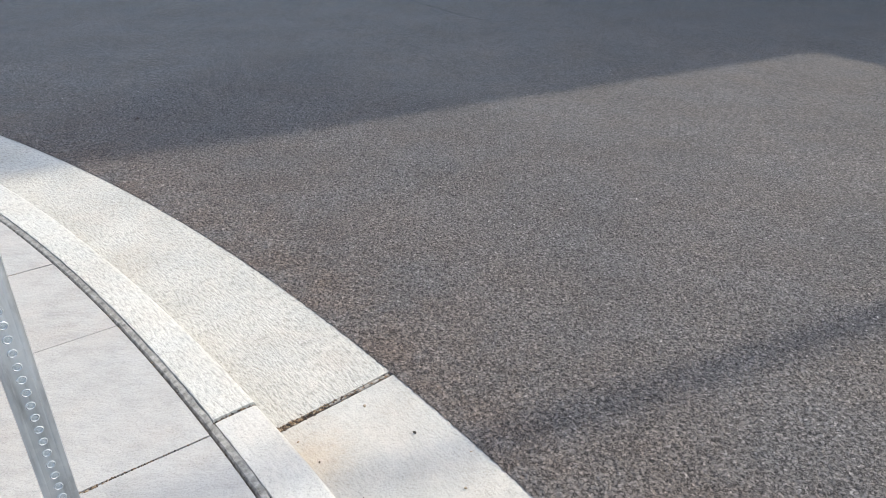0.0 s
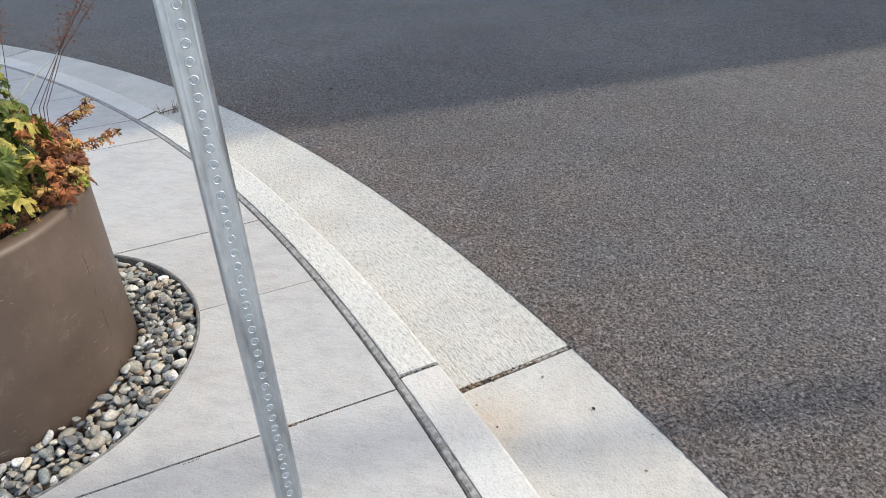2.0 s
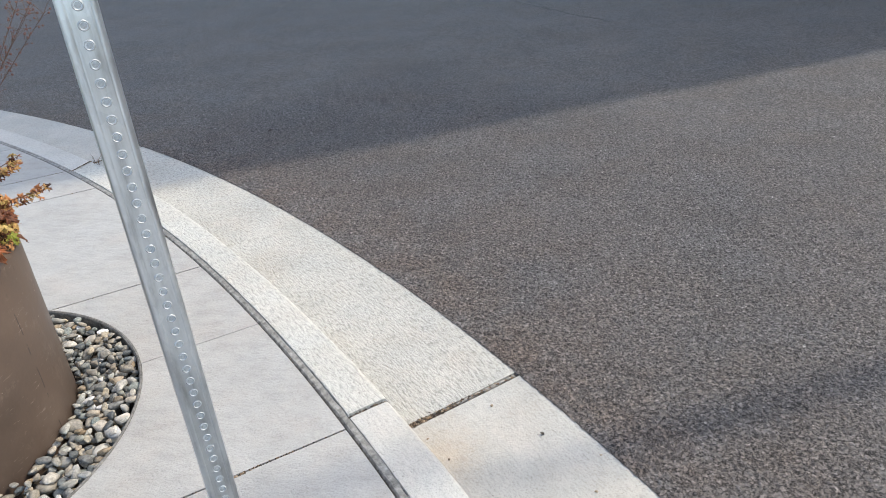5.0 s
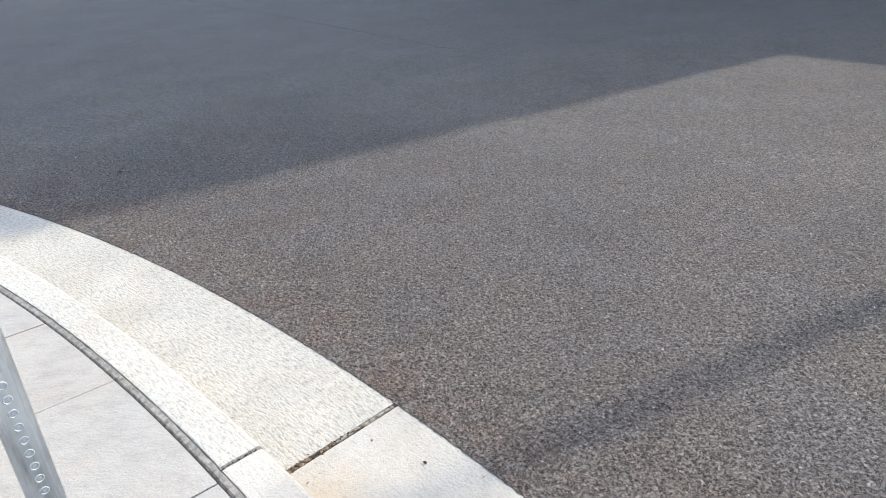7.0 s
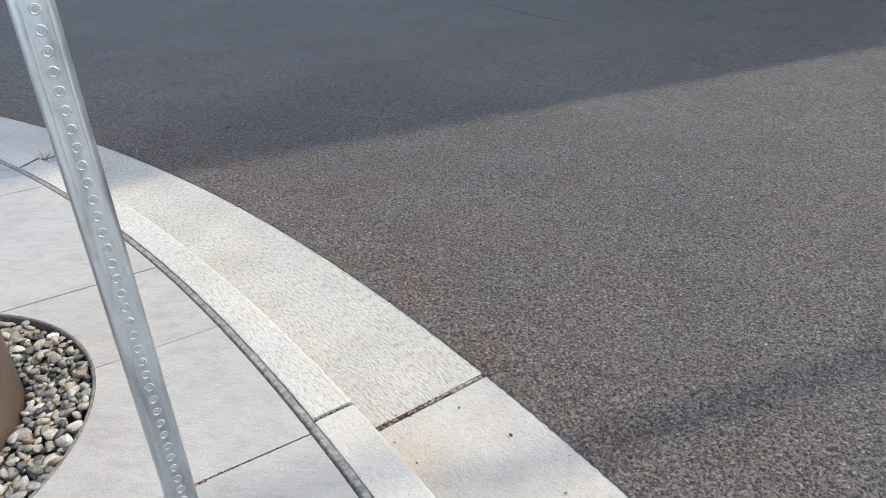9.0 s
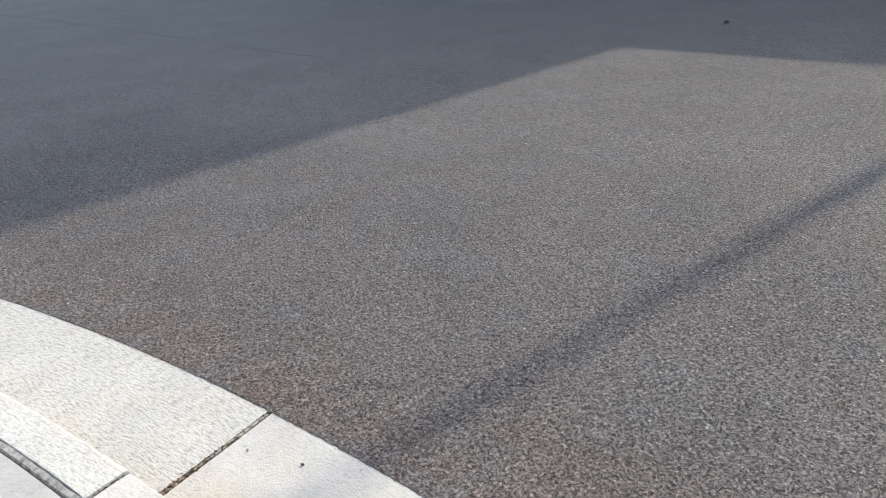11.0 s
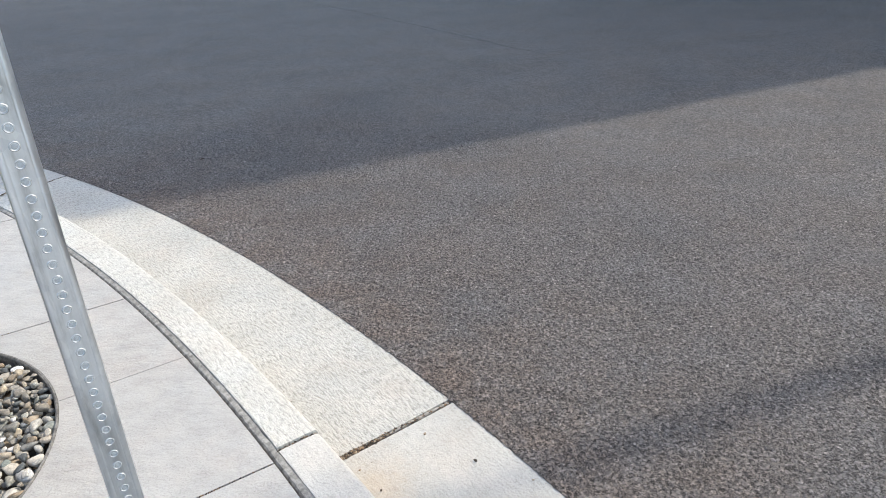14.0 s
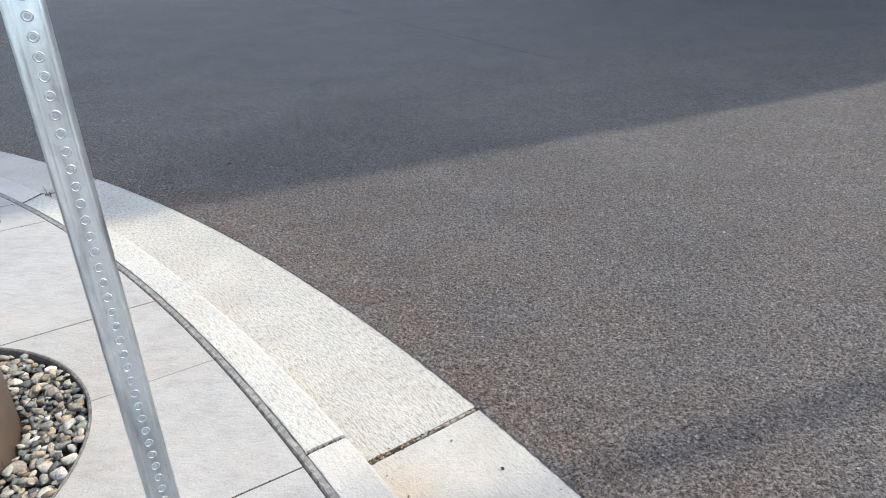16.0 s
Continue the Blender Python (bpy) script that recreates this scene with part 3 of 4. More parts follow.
def build_pavement():
    from mathutils.geometry import delaunay_2d_cdt
    walk_ob = tagged(new("pavement"), "pale smooth concrete pavement with thin tooled joints", "pavement", kind="structure")
    u = Vector((math.cos(radians(JOINT_WAY)), math.sin(radians(JOINT_WAY))))
    v = Vector((-u.y, u.x))
    centre2 = CENTRE.to_2d()
    hole = RING.to_2d()
    marks = [(-0.554, 1.361), (-0.982, 1.809), (-1.368, 2.155), (-2.267, 2.874), (-2.506, 3.138)]
    cuts = [Vector(p).dot(v) for p in marks]
    step = 0.62
    cuts = [cuts[0] - step * k for k in (15, 12, 9, 7, 5, 3, 2, 1)] + cuts + [cuts[-1] + step * k for k in (1, 2, 3, 4, 6, 8, 10)]
    halves = [0.0014 if k == 9 else 0.0030 for k in range(len(cuts))]
    for k, (lo, hi) in enumerate(zip(cuts, cuts[1:])):
        lo, hi = lo + halves[k], hi - halves[k + 1]
        outline = []
        back = -24.0
        n = max(6, int((hi - lo) / 0.04))
        for k in range(n + 1):
            vv = lo + (hi - lo) * k / n
            c = centre2.dot(v) - vv
            reach = centre2.dot(u) + math.sqrt(max(0.01, R_WALK**2 - c * c))
            outline.append(u * reach + v * vv)
        outline += [u * back + v * hi, u * back + v * lo]
        m = len(outline)
        pts, edges = list(outline), [(i, (i + 1) % m) for i in range(m)]
        k0, count = len(pts), 180
        pts += [hole + R_RING * Vector((math.cos(2 * math.pi * k / count), math.sin(2 * math.pi * k / count))) for k in range(count)]
        edges += [(k0 + k, k0 + (k + 1) % count) for k in range(count)]
        vs, _, fs, *_ = delaunay_2d_cdt(pts, edges, [], 0, 1e-5)
        bm = bmesh.new()
        made = [bm.verts.new((*p, Z_WALK)) for p in vs]
        for f in fs:
            c = sum((vs[i] for i in f), Vector((0, 0))) / len(f)
            w = c.dot(v)
            d = centre2.dot(v) - w
            if (c - hole).length > R_RING - 0.0005 and lo < w < hi and back < c.dot(u) < centre2.dot(u) + math.sqrt(max(0.01, R_WALK**2 - d * d)):
                bm.faces.new([made[i] for i in f])
        for w in [w for w in bm.verts if not w.link_faces]:
            bm.verts.remove(w)
        bmesh.ops.recalc_face_normals(bm, faces=bm.faces)
        if bm.faces and sum(f.normal.z for f in bm.faces) < 0:
            bmesh.ops.reverse_faces(bm, faces=bm.faces)
        ext = bmesh.ops.extrude_face_region(bm, geom=bm.faces[:])
        for g in ext["geom"]:
            if isinstance(g, bmesh.types.BMVert):
                g.co.z -= 0.2
        bmesh.ops.recalc_face_normals(bm, faces=bm.faces)
        part("slab", bm, M_WALK, walk_ob)
    part("joint_bed", sweep_arc([(3.0, -0.05), (3.0, Z_WALK - 0.045), (R_WALK - 1.6, Z_WALK - 0.045), (R_WALK, Z_WALK - 0.045), (R_WALK, -0.05)], -24, 108, 120), M_JOINT, walk_ob, "dirt at the bottom of the joints")
    return walk_ob


pavement = build_pavement()


# ---- far side of the road, and what shades it ----
def build_far_side():
    along = Vector((0.742, -0.671, 0))
    out = Vector((0.671, 0.742, 0))
    base = Vector((7.50, 8.94, 0))

    def slab(name, s0, s1, n0, n1, z0, z1, mat, parent=None):
        bm = bmesh.new()
        vs = box(bm, (s0, n0, z0), (s1, n1, z1))
        for w in vs:
            s, n, z = w.co
            w.co = base + along * s + out * n + Vector((0, 0, z))
        bmesh.ops.recalc_face_normals(bm, faces=bm.faces)
        return part(name, bm, mat, parent)

    far = tagged(slab("kerb_far", -30, 40, 0.0, 0.16, -0.1, 0.15, M_KERB), "pale concrete kerb across the road", "kerb", kind="structure")
    tagged(slab("pavement_far", -30, 40, 0.165, 3.9, -0.1, 0.145, M_WALK), "pale concrete pavement across the road", "pavement", kind="structure")
    return far


build_far_side()


def build_shade():
    corner = Vector((3.03, 6.16, 0))                       # where the two shadow edges meet
    way = Vector((math.cos(radians(SUN_AZ)), math.sin(radians(SUN_AZ)), 0))
    face = Vector((math.cos(radians(-47)), math.sin(radians(-47)), 0))
    back = Vector((-face.y, face.x, 0))
    dist = 9.4
    foot = corner + way * dist
    low = dist * math.tan(radians(SUN_EL))

    def block(name, s0, s1, z1, label):
        bm = bmesh.new()
        for w in box(bm, (s0, 0, 0), (s1, 8, z1)):
            s, n, z = w.co
            w.co = foot + face * s + back * n + Vector((0, 0, z))
        bmesh.ops.recalc_face_normals(bm, faces=bm.faces)
        return tagged(part(name, bm, M_SHADE_WALL), label, "wall", kind="structure")

    # unseen walls, added only to throw the two shadow edges on the road
    block("shade_wall_east", 0.0, 16.0, low, "low plain pale wall, unseen, added to cast a shadow edge")
    block("shade_wall_north", -15.0, -0.004, 34.0, "tall plain pale wall, unseen, added to shade the road")


build_shade()


def build_pole():
    # an unseen pole, added and leaned so its shadow crosses road and kerb
    line = Vector((math.cos(radians(26.0)), math.sin(radians(26.0)), 0))
    way = Vector((math.cos(radians(SUN_AZ)), math.sin(radians(SUN_AZ)), 0))
    foot = Vector((0.36, 1.60, 0)) + 10.9 * line + Vector((0, 0, 0.145))
    tall = 16.5
    top = Vector((0.36, 1.60, 0)) - 2.0 * line + way * (tall / math.tan(radians(SUN_EL))) + Vector((0, 0, tall))
    pole = tagged(new("shadow_pole"), "tall grey pole, unseen, added to cast a strip of shadow", "pole")
    pole.location = foot
    bm = bmesh.new()
    tube(bm, [Vector((0, 0, 0)), (top - foot) * 0.4, top - foot], [0.080, 0.066, 0.044], 16)
    part("shaft", bm, M_POLE, pole, smooth=True)
    b2 = bmesh.new()
    tube(b2, [Vector((0, 0, 0)), Vector((0, 0, 0.03))], [0.16, 0.16], 16)
    part("base_plate", b2, M_POLE, pole)


build_pole()


# ---- sign post ----
def build_post():
    post = tagged(new("sign_post"), "square galvanised steel sign post with punched knockouts", "post")
    post.matrix_world = pose(-0.613, 0.902, Z_WALK, 0, 0, 40.0) @ pose(0, 0.0255, 0)
    half, r, tall = 0.0255, 0.0095, 2.15
    bm = bmesh.new()
    outline = []
    for cx, cy, a0 in ((half - r, half - r, 0), (r - half, half - r, 90), (r - half, r - half, 180), (half - r, r - half, 270)):
        for k in range(-3, 10):
            a = radians(a0 + 15 * min(max(k, 0), 6))
            # beyond the round, a groove shaped to give the reflection's dark line before the flat
            along, sunk = ((0.0034, 0.0), (0.0016, 0.0), (0.0006, 0.0007))[k + 3] if k < 0 else ((0.0006, 0.0007), (0.0016, 0.0), (0.0034, 0.0))[k - 7] if k > 6 else (0.0, 0.0)
            step = along if k > 6 else -along
            outline.append((cx + (r - sunk) * math.cos(a) - step * math.sin(a), cy + (r - sunk) * math.sin(a) + step * math.cos(a)))
    lo = [bm.verts.new((x, y, 0)) for x, y in outline]
    hi = [bm.verts.new((x, y, tall)) for x, y in outline]
    for k in range(len(outline)):
        f = bm.faces.new((lo[k], lo[(k + 1) % len(lo)], hi[(k + 1) % len(lo)], hi[k]))
        f.smooth = True
    bm.faces.new(lo[::-1])
    bm.faces.new(hi)
    part("tube", bm, M_ZINC, post)
    # knockouts: a pressed lip round a shallow dish, uneven, some torn at the side
    shapes = []
    n = 24
    for v in range(5):
        kb = bmesh.new()
        rings = []
        for rad, out in ((0.0075, 0.0), (0.0069, 0.0008), (0.0061, 0.0016), (0.0055, 0.0012), (0.0049, -0.0004), (0.0036, 0.0002), (0.0, 0.0004)):
            ring = []
            for k in range(n):
                a = 2 * math.pi * k / n
                lift = 1 + 0.45 * math.cos(a + 0.7 + 0.5 * v) if rad > 0.005 else 1.0
                torn = 0.0009 if v % 2 and abs(a - math.pi - 0.3 * (v - 2)) < 0.35 and 0.0045 < rad < 0.007 else 0.0
                ring.append(kb.verts.new((rad * math.cos(a), -(out * lift - torn), rad * math.sin(a))))
                if not rad:
                    break
            rings.append(ring)
        for p, q in zip(rings, rings[1:]):
            for k in range(n):
                kb.faces.new((p[k], p[(k + 1) % n], q[(k + 1) % n], q[k]) if len(q) > 1 else (p[k], p[(k + 1) % n], q[0]))
        bmesh.ops.recalc_face_normals(kb, faces=kb.faces)
        shapes.append(mesh_of("knockout", kb, M_LIP, True))
    first = 1.1585 - Z_WALK
    for k in range(-37, 41):
        ob = new("knockout", shapes[(k * 7) % 5])
        ob.parent = post
        ob.matrix_local = pose(0, -half, first - 0.0254 * k, 0, (k * 37) % 50 - 25, 0)
    return post


build_post()


# ---- planter ----
RIM = 0.617


def build_planter():
    pl = tagged(new("planter"), "round brown weathered steel planter filled with plants", "planter")
    pl.location = PLANTER
    prof = [(R_PLANTER - 0.004, 0.06), (R_PLANTER, 0.07), (R_PLANTER + 0.002, RIM - 0.014), (R_PLANTER + 0.0012, RIM - 0.009), (R_PLANTER - 0.003, RIM - 0.0045), (R_PLANTER - 0.007, RIM - 0.0012), (R_PLANTER - 0.012, RIM), (R_PLANTER - 0.05, RIM + 0.001), (R_PLANTER - 0.054, RIM - 0.004), (R_PLANTER - 0.054, RIM - 0.12)]
    n = 96
    for name, run, label in (("shell", prof[:3], ""), ("rim", prof[2:], "rolled steel rim with a polished edge")):
        bm = bmesh.new()
        rings = [[bm.verts.new((r * math.cos(2 * math.pi * k / n), r * math.sin(2 * math.pi * k / n), z)) for k in range(n)] for r, z in run]
        for p, q in zip(rings, rings[1:]):
            for k in range(n):
                bm.faces.new((p[k], p[(k + 1) % n], q[(k + 1) % n], q[k])).smooth = True
        if name == "shell":
            bm.faces.new(rings[0][::-1])
        part(name, bm, M_PLANTER, pl, label)
    bs = bmesh.new()
    bmesh.ops.create_grid(bs, x_segments=40, y_segments=40, size=R_PLANTER - 0.045)
    for w in bs.verts:
        d = w.co.length
        if d > R_PLANTER - 0.05:
            w.co *= (R_PLANTER - 0.05) / d
        w.co.z = RIM - 0.05 + 0.02 * noise.noise((w.co.x * 9, w.co.y * 9, 0))
    part("soil", bs, M_SOIL, pl, "dark crumbly soil")
    return pl


build_planter()


def build_edging():
    bm = bmesh.new()
    n = 360
    prof = [(0.0005, 0.0), (0.0005, Z_WALK - 0.001), (0.002, Z_WALK + 0.0025), (0.006, Z_WALK + 0.003), (0.010, Z_WALK), (0.011, Z_WALK - 0.004), (0.011, 0.0)]
    rings = []
    for d, z in prof:
        ring = []
        for k in range(n):
            a = 2 * math.pi * k / n
            fray = noise.noise((k * 0.11, d * 300, 1)) + 0.6 * noise.noise((k * 0.45, d * 300, 5))
            r = R_RING - d - (0.0012 * fray if d > 0.001 else 0.0)
            ring.append(bm.verts.new((RING.x + r * math.cos(a), RING.y + r * math.sin(a), z + (0.0013 * fray if z > 0.05 else 0.0))))
        rings.append(ring)
    for p, q in zip(rings, rings[1:]):
        for k in range(n):
            bm.faces.new((p[k], p[(k + 1) % n], q[(k + 1) % n], q[k]))
    bmesh.ops.recalc_face_normals(bm, faces=bm.faces)
    tagged(part("edging", bm, M_EDGING), "frayed dark grey fibre edging round the pebbles", "edging", kind="structure")


build_edging()


def pebble_mesh(seed):
    rng = random.Random(seed)
    bm = bmesh.new()
    bmesh.ops.create_icosphere(bm, subdivisions=2, radius=1.0)
    sx, sy, sz = 1.0, rng.uniform(0.55, 0.86), rng.uniform(0.42, 0.66)
    planes = [(Vector((rng.gauss(0, 1), rng.gauss(0, 1), rng.gauss(0, 1))).normalized(), rng.uniform(0.40, 0.72)) for _ in range(10)]
    shift = Vector((rng.random() * 50, rng.random() * 50, rng.random() * 50))
    for w in bm.verts:
        q = w.co.normalized()
        k = 1 + 0.22 * noise.noise(q * 0.9 + shift) + 0.07 * noise.noise(q * 2.2 + shift)
        for n, c in planes:
            over = q.dot(n) * k - c
            if over > 0:
                q = q - n * (over / k) * 0.95
        w.co = Vector((q.x * sx, q.y * sy, q.z * sz)) * k
    return bm


def build_pebbles():
    rng = random.Random(5)
    bed = tagged(new("pebble_bed"), "mixed grey, tan and white river pebbles round the planter", "pebbles")
    bed.location = (PLANTER.x, PLANTER.y, 0.07)
    shapes = [mesh_of("pebble", pebble_mesh(k), M_PEBBLE, True) for k in range(20)]
    placed = []
    for layer, (z, spread, tries) in enumerate(((0.020, 0.62, 10000), (0.034, 0.62, 16000), (0.046, 0.80, 6000))):
        mine, near = [], defaultdict(list)
        for _ in range(tries):
            a = rng.uniform(0, 2 * math.pi)
            size = rng.choice((0.014, 0.017, 0.019, 0.021, 0.023, 0.026, 0.029, 0.033))
            r = math.sqrt(rng.uniform((R_PLANTER + size * 0.6) ** 2, (R_RING - 0.010 - size * 0.6) ** 2))
            x, y = r * math.cos(a), r * math.sin(a)
            cx, cy = int(x // 0.06), int(y // 0.06)
            if layer == 2 and rng.random() < 0.5:
                continue
            if all((x - p[0]) ** 2 + (y - p[1]) ** 2 > (spread * (size + p[2])) ** 2 for i in (-1, 0, 1) for j in (-1, 0, 1) for p in near[cx + i, cy + j]):
                bank = 0.011 * max(0.0, 1 - (r - R_PLANTER) / 0.12)
                mine.append((x, y, size, z + bank + rng.uniform(-0.003, 0.003), a, layer))
                near[cx, cy].append(mine[-1])
        placed += mine
    front = [p for p in reversed(placed) if p[5] >= 1 and -1.0 < (p[4] + math.pi) % (2 * math.pi) - math.pi < 1.35]
    front = front[:300]
    chosen = set(map(id, front))
    rest = bmesh.new()
    count = 0
    for p in placed:
        turn = pose(p[0], p[1], p[3], rng.uniform(-22, 22), rng.uniform(-22, 22), rng.uniform(0, 360)) @ Matrix.Scale(p[2], 4)
        if id(p) in chosen:
            ob = new("pebble", rng.choice(shapes))
            ob.parent = bed
            ob.matrix_local = turn
        else:
            start = len(rest.verts)
            rest.from_mesh(rng.choice(shapes))
            rest.verts.ensure_lookup_table()
            for w in rest.verts[start:]:
                w.co = turn @ w.co
    ob = part("pebble_layer", rest, M_GRAVEL, bed, smooth=True)
    ob["kind"] = "stuff"
    bs = bmesh.new()
    n = 64
    rings = [[bs.verts.new((r * math.cos(2 * math.pi * k / n), r * math.sin(2 * math.pi * k / n), 0.0)) for k in range(n)] for r in (R_PLANTER - 0.02, R_RING - 0.005)]
    for k in range(n):
        bs.faces.new((rings[0][k], rings[1][k], rings[1][(k + 1) % n], rings[0][(k + 1) % n]))
    part("bed_soil", bs, M_SOIL, bed)


build_pebbles()


# ---- plants ----
def lobed_leaf(seed, lobes=7, crumple=0.30, deep=0.55):
    """A palmate leaf about 2 units wide, its stalk at the origin, veins sunk and rim bent."""
    rng = random.Random(seed)
    bm = bmesh.new()
    n, rings = lobes * 8, 6
    span = radians(320)
    rows = []
    for j in range(1, rings + 1):
        row = []
        for k in range(n + 1):
            a = -span / 2 + span * k / n
            ph = (k / n * lobes) % 1.0
            lobe = 1 - deep * abs(2 * ph - 1) ** 1.6
            tooth = 1 + 0.12 * math.cos(ph * 2 * math.pi * 4)
            rad = j / rings * (1 + (lobe * tooth - 1) * (j / rings) ** 1.2) * (0.8 + 0.2 * math.cos(a))
            h = 0.10 * (j / rings) * math.cos(ph * 2 * math.pi) - 0.22 * (j / rings) ** 2 + crumple * noise.noise((rad * math.cos(a) * 2.2 + seed, rad * math.sin(a) * 2.2, seed * 0.7))
            row.append(bm.verts.new((rad * math.sin(a), rad * math.cos(a), h)))
        rows.append(row)
    mid = bm.verts.new((0, 0, 0))
    for k in range(n):
        bm.faces.new((mid, rows[0][k + 1], rows[0][k]))
    for p, q in zip(rows, rows[1:]):
        for k in range(n):
            bm.faces.new((p[k], p[k + 1], q[k + 1], q[k]))
    return bm


def build_plant(name, label, at, spots, stem_mat, seed):
    """A clump: leaves on thin stalks that rise from one root. A spot is a place, a normal, a size and a leaf shape."""
    rng = random.Random(seed)
    plant = tagged(new(name), label, "plant", group="plants in the planter")
    plant.location = at
    for place, up, size, shape, *start in spots:
        tip = place - at
        root = start[0] - at if start else Vector((tip.x * 0.4, tip.y * 0.4, -0.01))
        bm = bmesh.new()
        tube(bm, [root, root.lerp(tip, 0.5) + Vector((0, 0, (0.06 if start else 0.22) * (tip - root).length)), tip], [0.0014, 0.0011, 0.0008], 4)
        stalk = part("leaf_stalk", bm, stem_mat, plant)
        leaf = new("leaf", shape)
        leaf.parent = stalk
        out = Vector((place.x - PLANTER.x, place.y - PLANTER.y, -0.15)).normalized()
        side = out.cross(up).normalized()
        ahead = up.cross(side).normalized()
        turn = Matrix((side, ahead, up)).transposed().to_4x4()
        leaf.matrix_local = Matrix.Translation(tip) @ turn @ pose(0, 0, 0, 0, 0, rng.uniform(-75, 75)) @ pose(0, 0, 0, rng.uniform(-45, 32), rng.uniform(-40, 40), 0) @ Matrix.Scale(size, 4)
    return plant


def build_planting():
    rng = random.Random(11)
    green = [mesh_of("leaf", lobed_leaf(k, 7 + 2 * (k % 2), 0.24, 0.40), M_GREEN, True) for k in range(7)]
    lime = [mesh_of("leaf", lobed_leaf(40 + k, 7, 0.32, 0.46), M_LIME, True) for k in range(6)]
    rust = [mesh_of("leaf", lobed_leaf(20 + k, 5, 0.55, 0.66), M_RUST, True) for k in range(8)]
    centre = PLANTER + Vector((0, 0, RIM - 0.03))
    right = Vector((0.549, 0.836, 0))

    def mound(x, y, lift=0.56):
        r = math.hypot(x, y)
        return centre + Vector((x, y, 0.03 + lift * max(0.0, 1 - (r / 0.5) ** 2))), Vector((2.0 * x, 2.0 * y, 0.75)).normalized()

    # green clumps: leaves over the mound, thinner inside it
    roots = [(0.12, 0.17), (0.22, -0.02), (0.02, -0.2), (-0.2, 0.14), (-0.18, -0.12)]
    heaps = [[] for _ in roots]
    while sum(map(len, heaps)) < 600:
        a, r = rng.uniform(0, 2 * math.pi), 0.41 * math.sqrt(rng.random())
        if rng.random() < 0.45:
            a, r = radians(rng.uniform(-60, 70)), rng.uniform(0.26, 0.41)
        x, y = r * math.cos(a), r * math.sin(a)
        s = x * right.x + y * right.y
        if s > 0.335 + rng.uniform(-0.03, 0.05):
            continue
        place, up = mound(x, y)
        place.z -= rng.choice((0.0, 0.0, 0.015, 0.05)) + rng.uniform(0, 0.03)
        if r > 0.30:
            place.z = RIM + 0.01 + (place.z - RIM - 0.01) * rng.random() ** 0.6
            up = Vector((x * 2.2, y * 2.2, 0.5)).normalized()
        k = min(range(len(roots)), key=lambda k: (roots[k][0] - x) ** 2 + (roots[k][1] - y) ** 2)
        low = place.z < RIM + 0.07
        pale = 0.55 if low else 0.34 + (0.25 if s > 0.22 else 0.0)
        size = rng.uniform(0.016, 0.034) if low else rng.choice((0.026, 0.034, 0.042, 0.052))
        heaps[k].append((place, up, size, rng.choice(lime if rng.random() < pale else green)))
    for k, spots in enumerate(heaps):
        build_plant("geranium_plant", "leafy green plant with yellowing lobed leaves in the planter", centre + Vector((*roots[k], 0)), spots, M_GREENSTEM, k)
    # autumn clumps: over the edge towards the road
    roots = [(0.17, 0.34), (0.27, 0.27), (0.34, 0.12)]
    heaps = [[] for _ in roots]
    while sum(map(len, heaps)) < 480:
        a, r = radians(rng.uniform(-5, 80)), rng.uniform(0.30, 0.46)
        x, y = r * math.cos(a), r * math.sin(a)
        s = x * right.x + y * right.y
        if s < 0.33 + rng.uniform(-0.05, 0.03):
            continue
        place, up = mound(x, y, 0.34)
        place.z = RIM + 0.01 + (place.z - RIM) * rng.random() ** 0.7
        if r > 0.42:
            place.z = max(place.z, RIM + 0.015)
        k = min(range(len(roots)), key=lambda k: (roots[k][0] - x) ** 2 + (roots[k][1] - y) ** 2)
        heaps[k].append((place, (up + Vector((rng.uniform(-0.5, 0.5), rng.uniform(-0.5, 0.5), 0))).normalized(), rng.choice((0.009, 0.012, 0.015, 0.019, 0.024, 0.034)), rng.choice(lime if place.z < RIM + 0.03 and rng.random() < 0.4 else rust)))
    # sprigs that stand out beyond the rim
    for deg, reach, z in ((47, 0.56, 0.10), (52, 0.545, 0.085), (58, 0.53, 0.165), (60, 0.54, 0.17), (66, 0.52, 0.12)):
        d = radians(deg)
        tip = centre + Vector((reach * math.cos(d), reach * math.sin(d), z))
        start = centre + Vector((0.36 * math.cos(d - 0.05), 0.36 * math.sin(d - 0.05), z * 0.5 + 0.02))
        heaps[1].append((tip, Vector((0, 0, 1)), 0.012, rust[0], start))
        for _ in range(13):
            knot = start.lerp(tip, rng.uniform(0.45, 1.0))
            spread = Vector((rng.uniform(-0.014, 0.014), rng.uniform(-0.014, 0.014), rng.uniform(-0.012, 0.014)))
            heaps[1].append((knot + spread, Vector((rng.uniform(-0.8, 0.8), rng.uniform(-0.8, 0.8), 1)).normalized(), rng.uniform(0.009, 0.017), rng.choice(rust), knot))
    for k, spots in enumerate(heaps):
        build_plant("dried_plant", "plant with dried orange and brown autumn leaves at the planter rim", centre + Vector((*roots[k], 0)), spots, M_STEM, 30 + k)
    # withered low growth on the lip
    spots = []
    for _ in range(110):
        d, rr = radians(rng.uniform(-75, 42)), rng.uniform(0.37, 0.42)
        spots.append((PLANTER + Vector((rr * math.cos(d), rr * math.sin(d), RIM + rng.uniform(0.004, 0.035))), Vector((rng.uniform(-0.7, 0.7), rng.uniform(-0.7, 0.7), 1)).normalized(), rng.uniform(0.007, 0.018), rng.choice(rust + lime)))
    build_plant("dried_plant", "low withered tan plant lying on the planter lip", centre + Vector((0.33, -0.05, 0)), spots, M_STEM, 50)


build_planting()


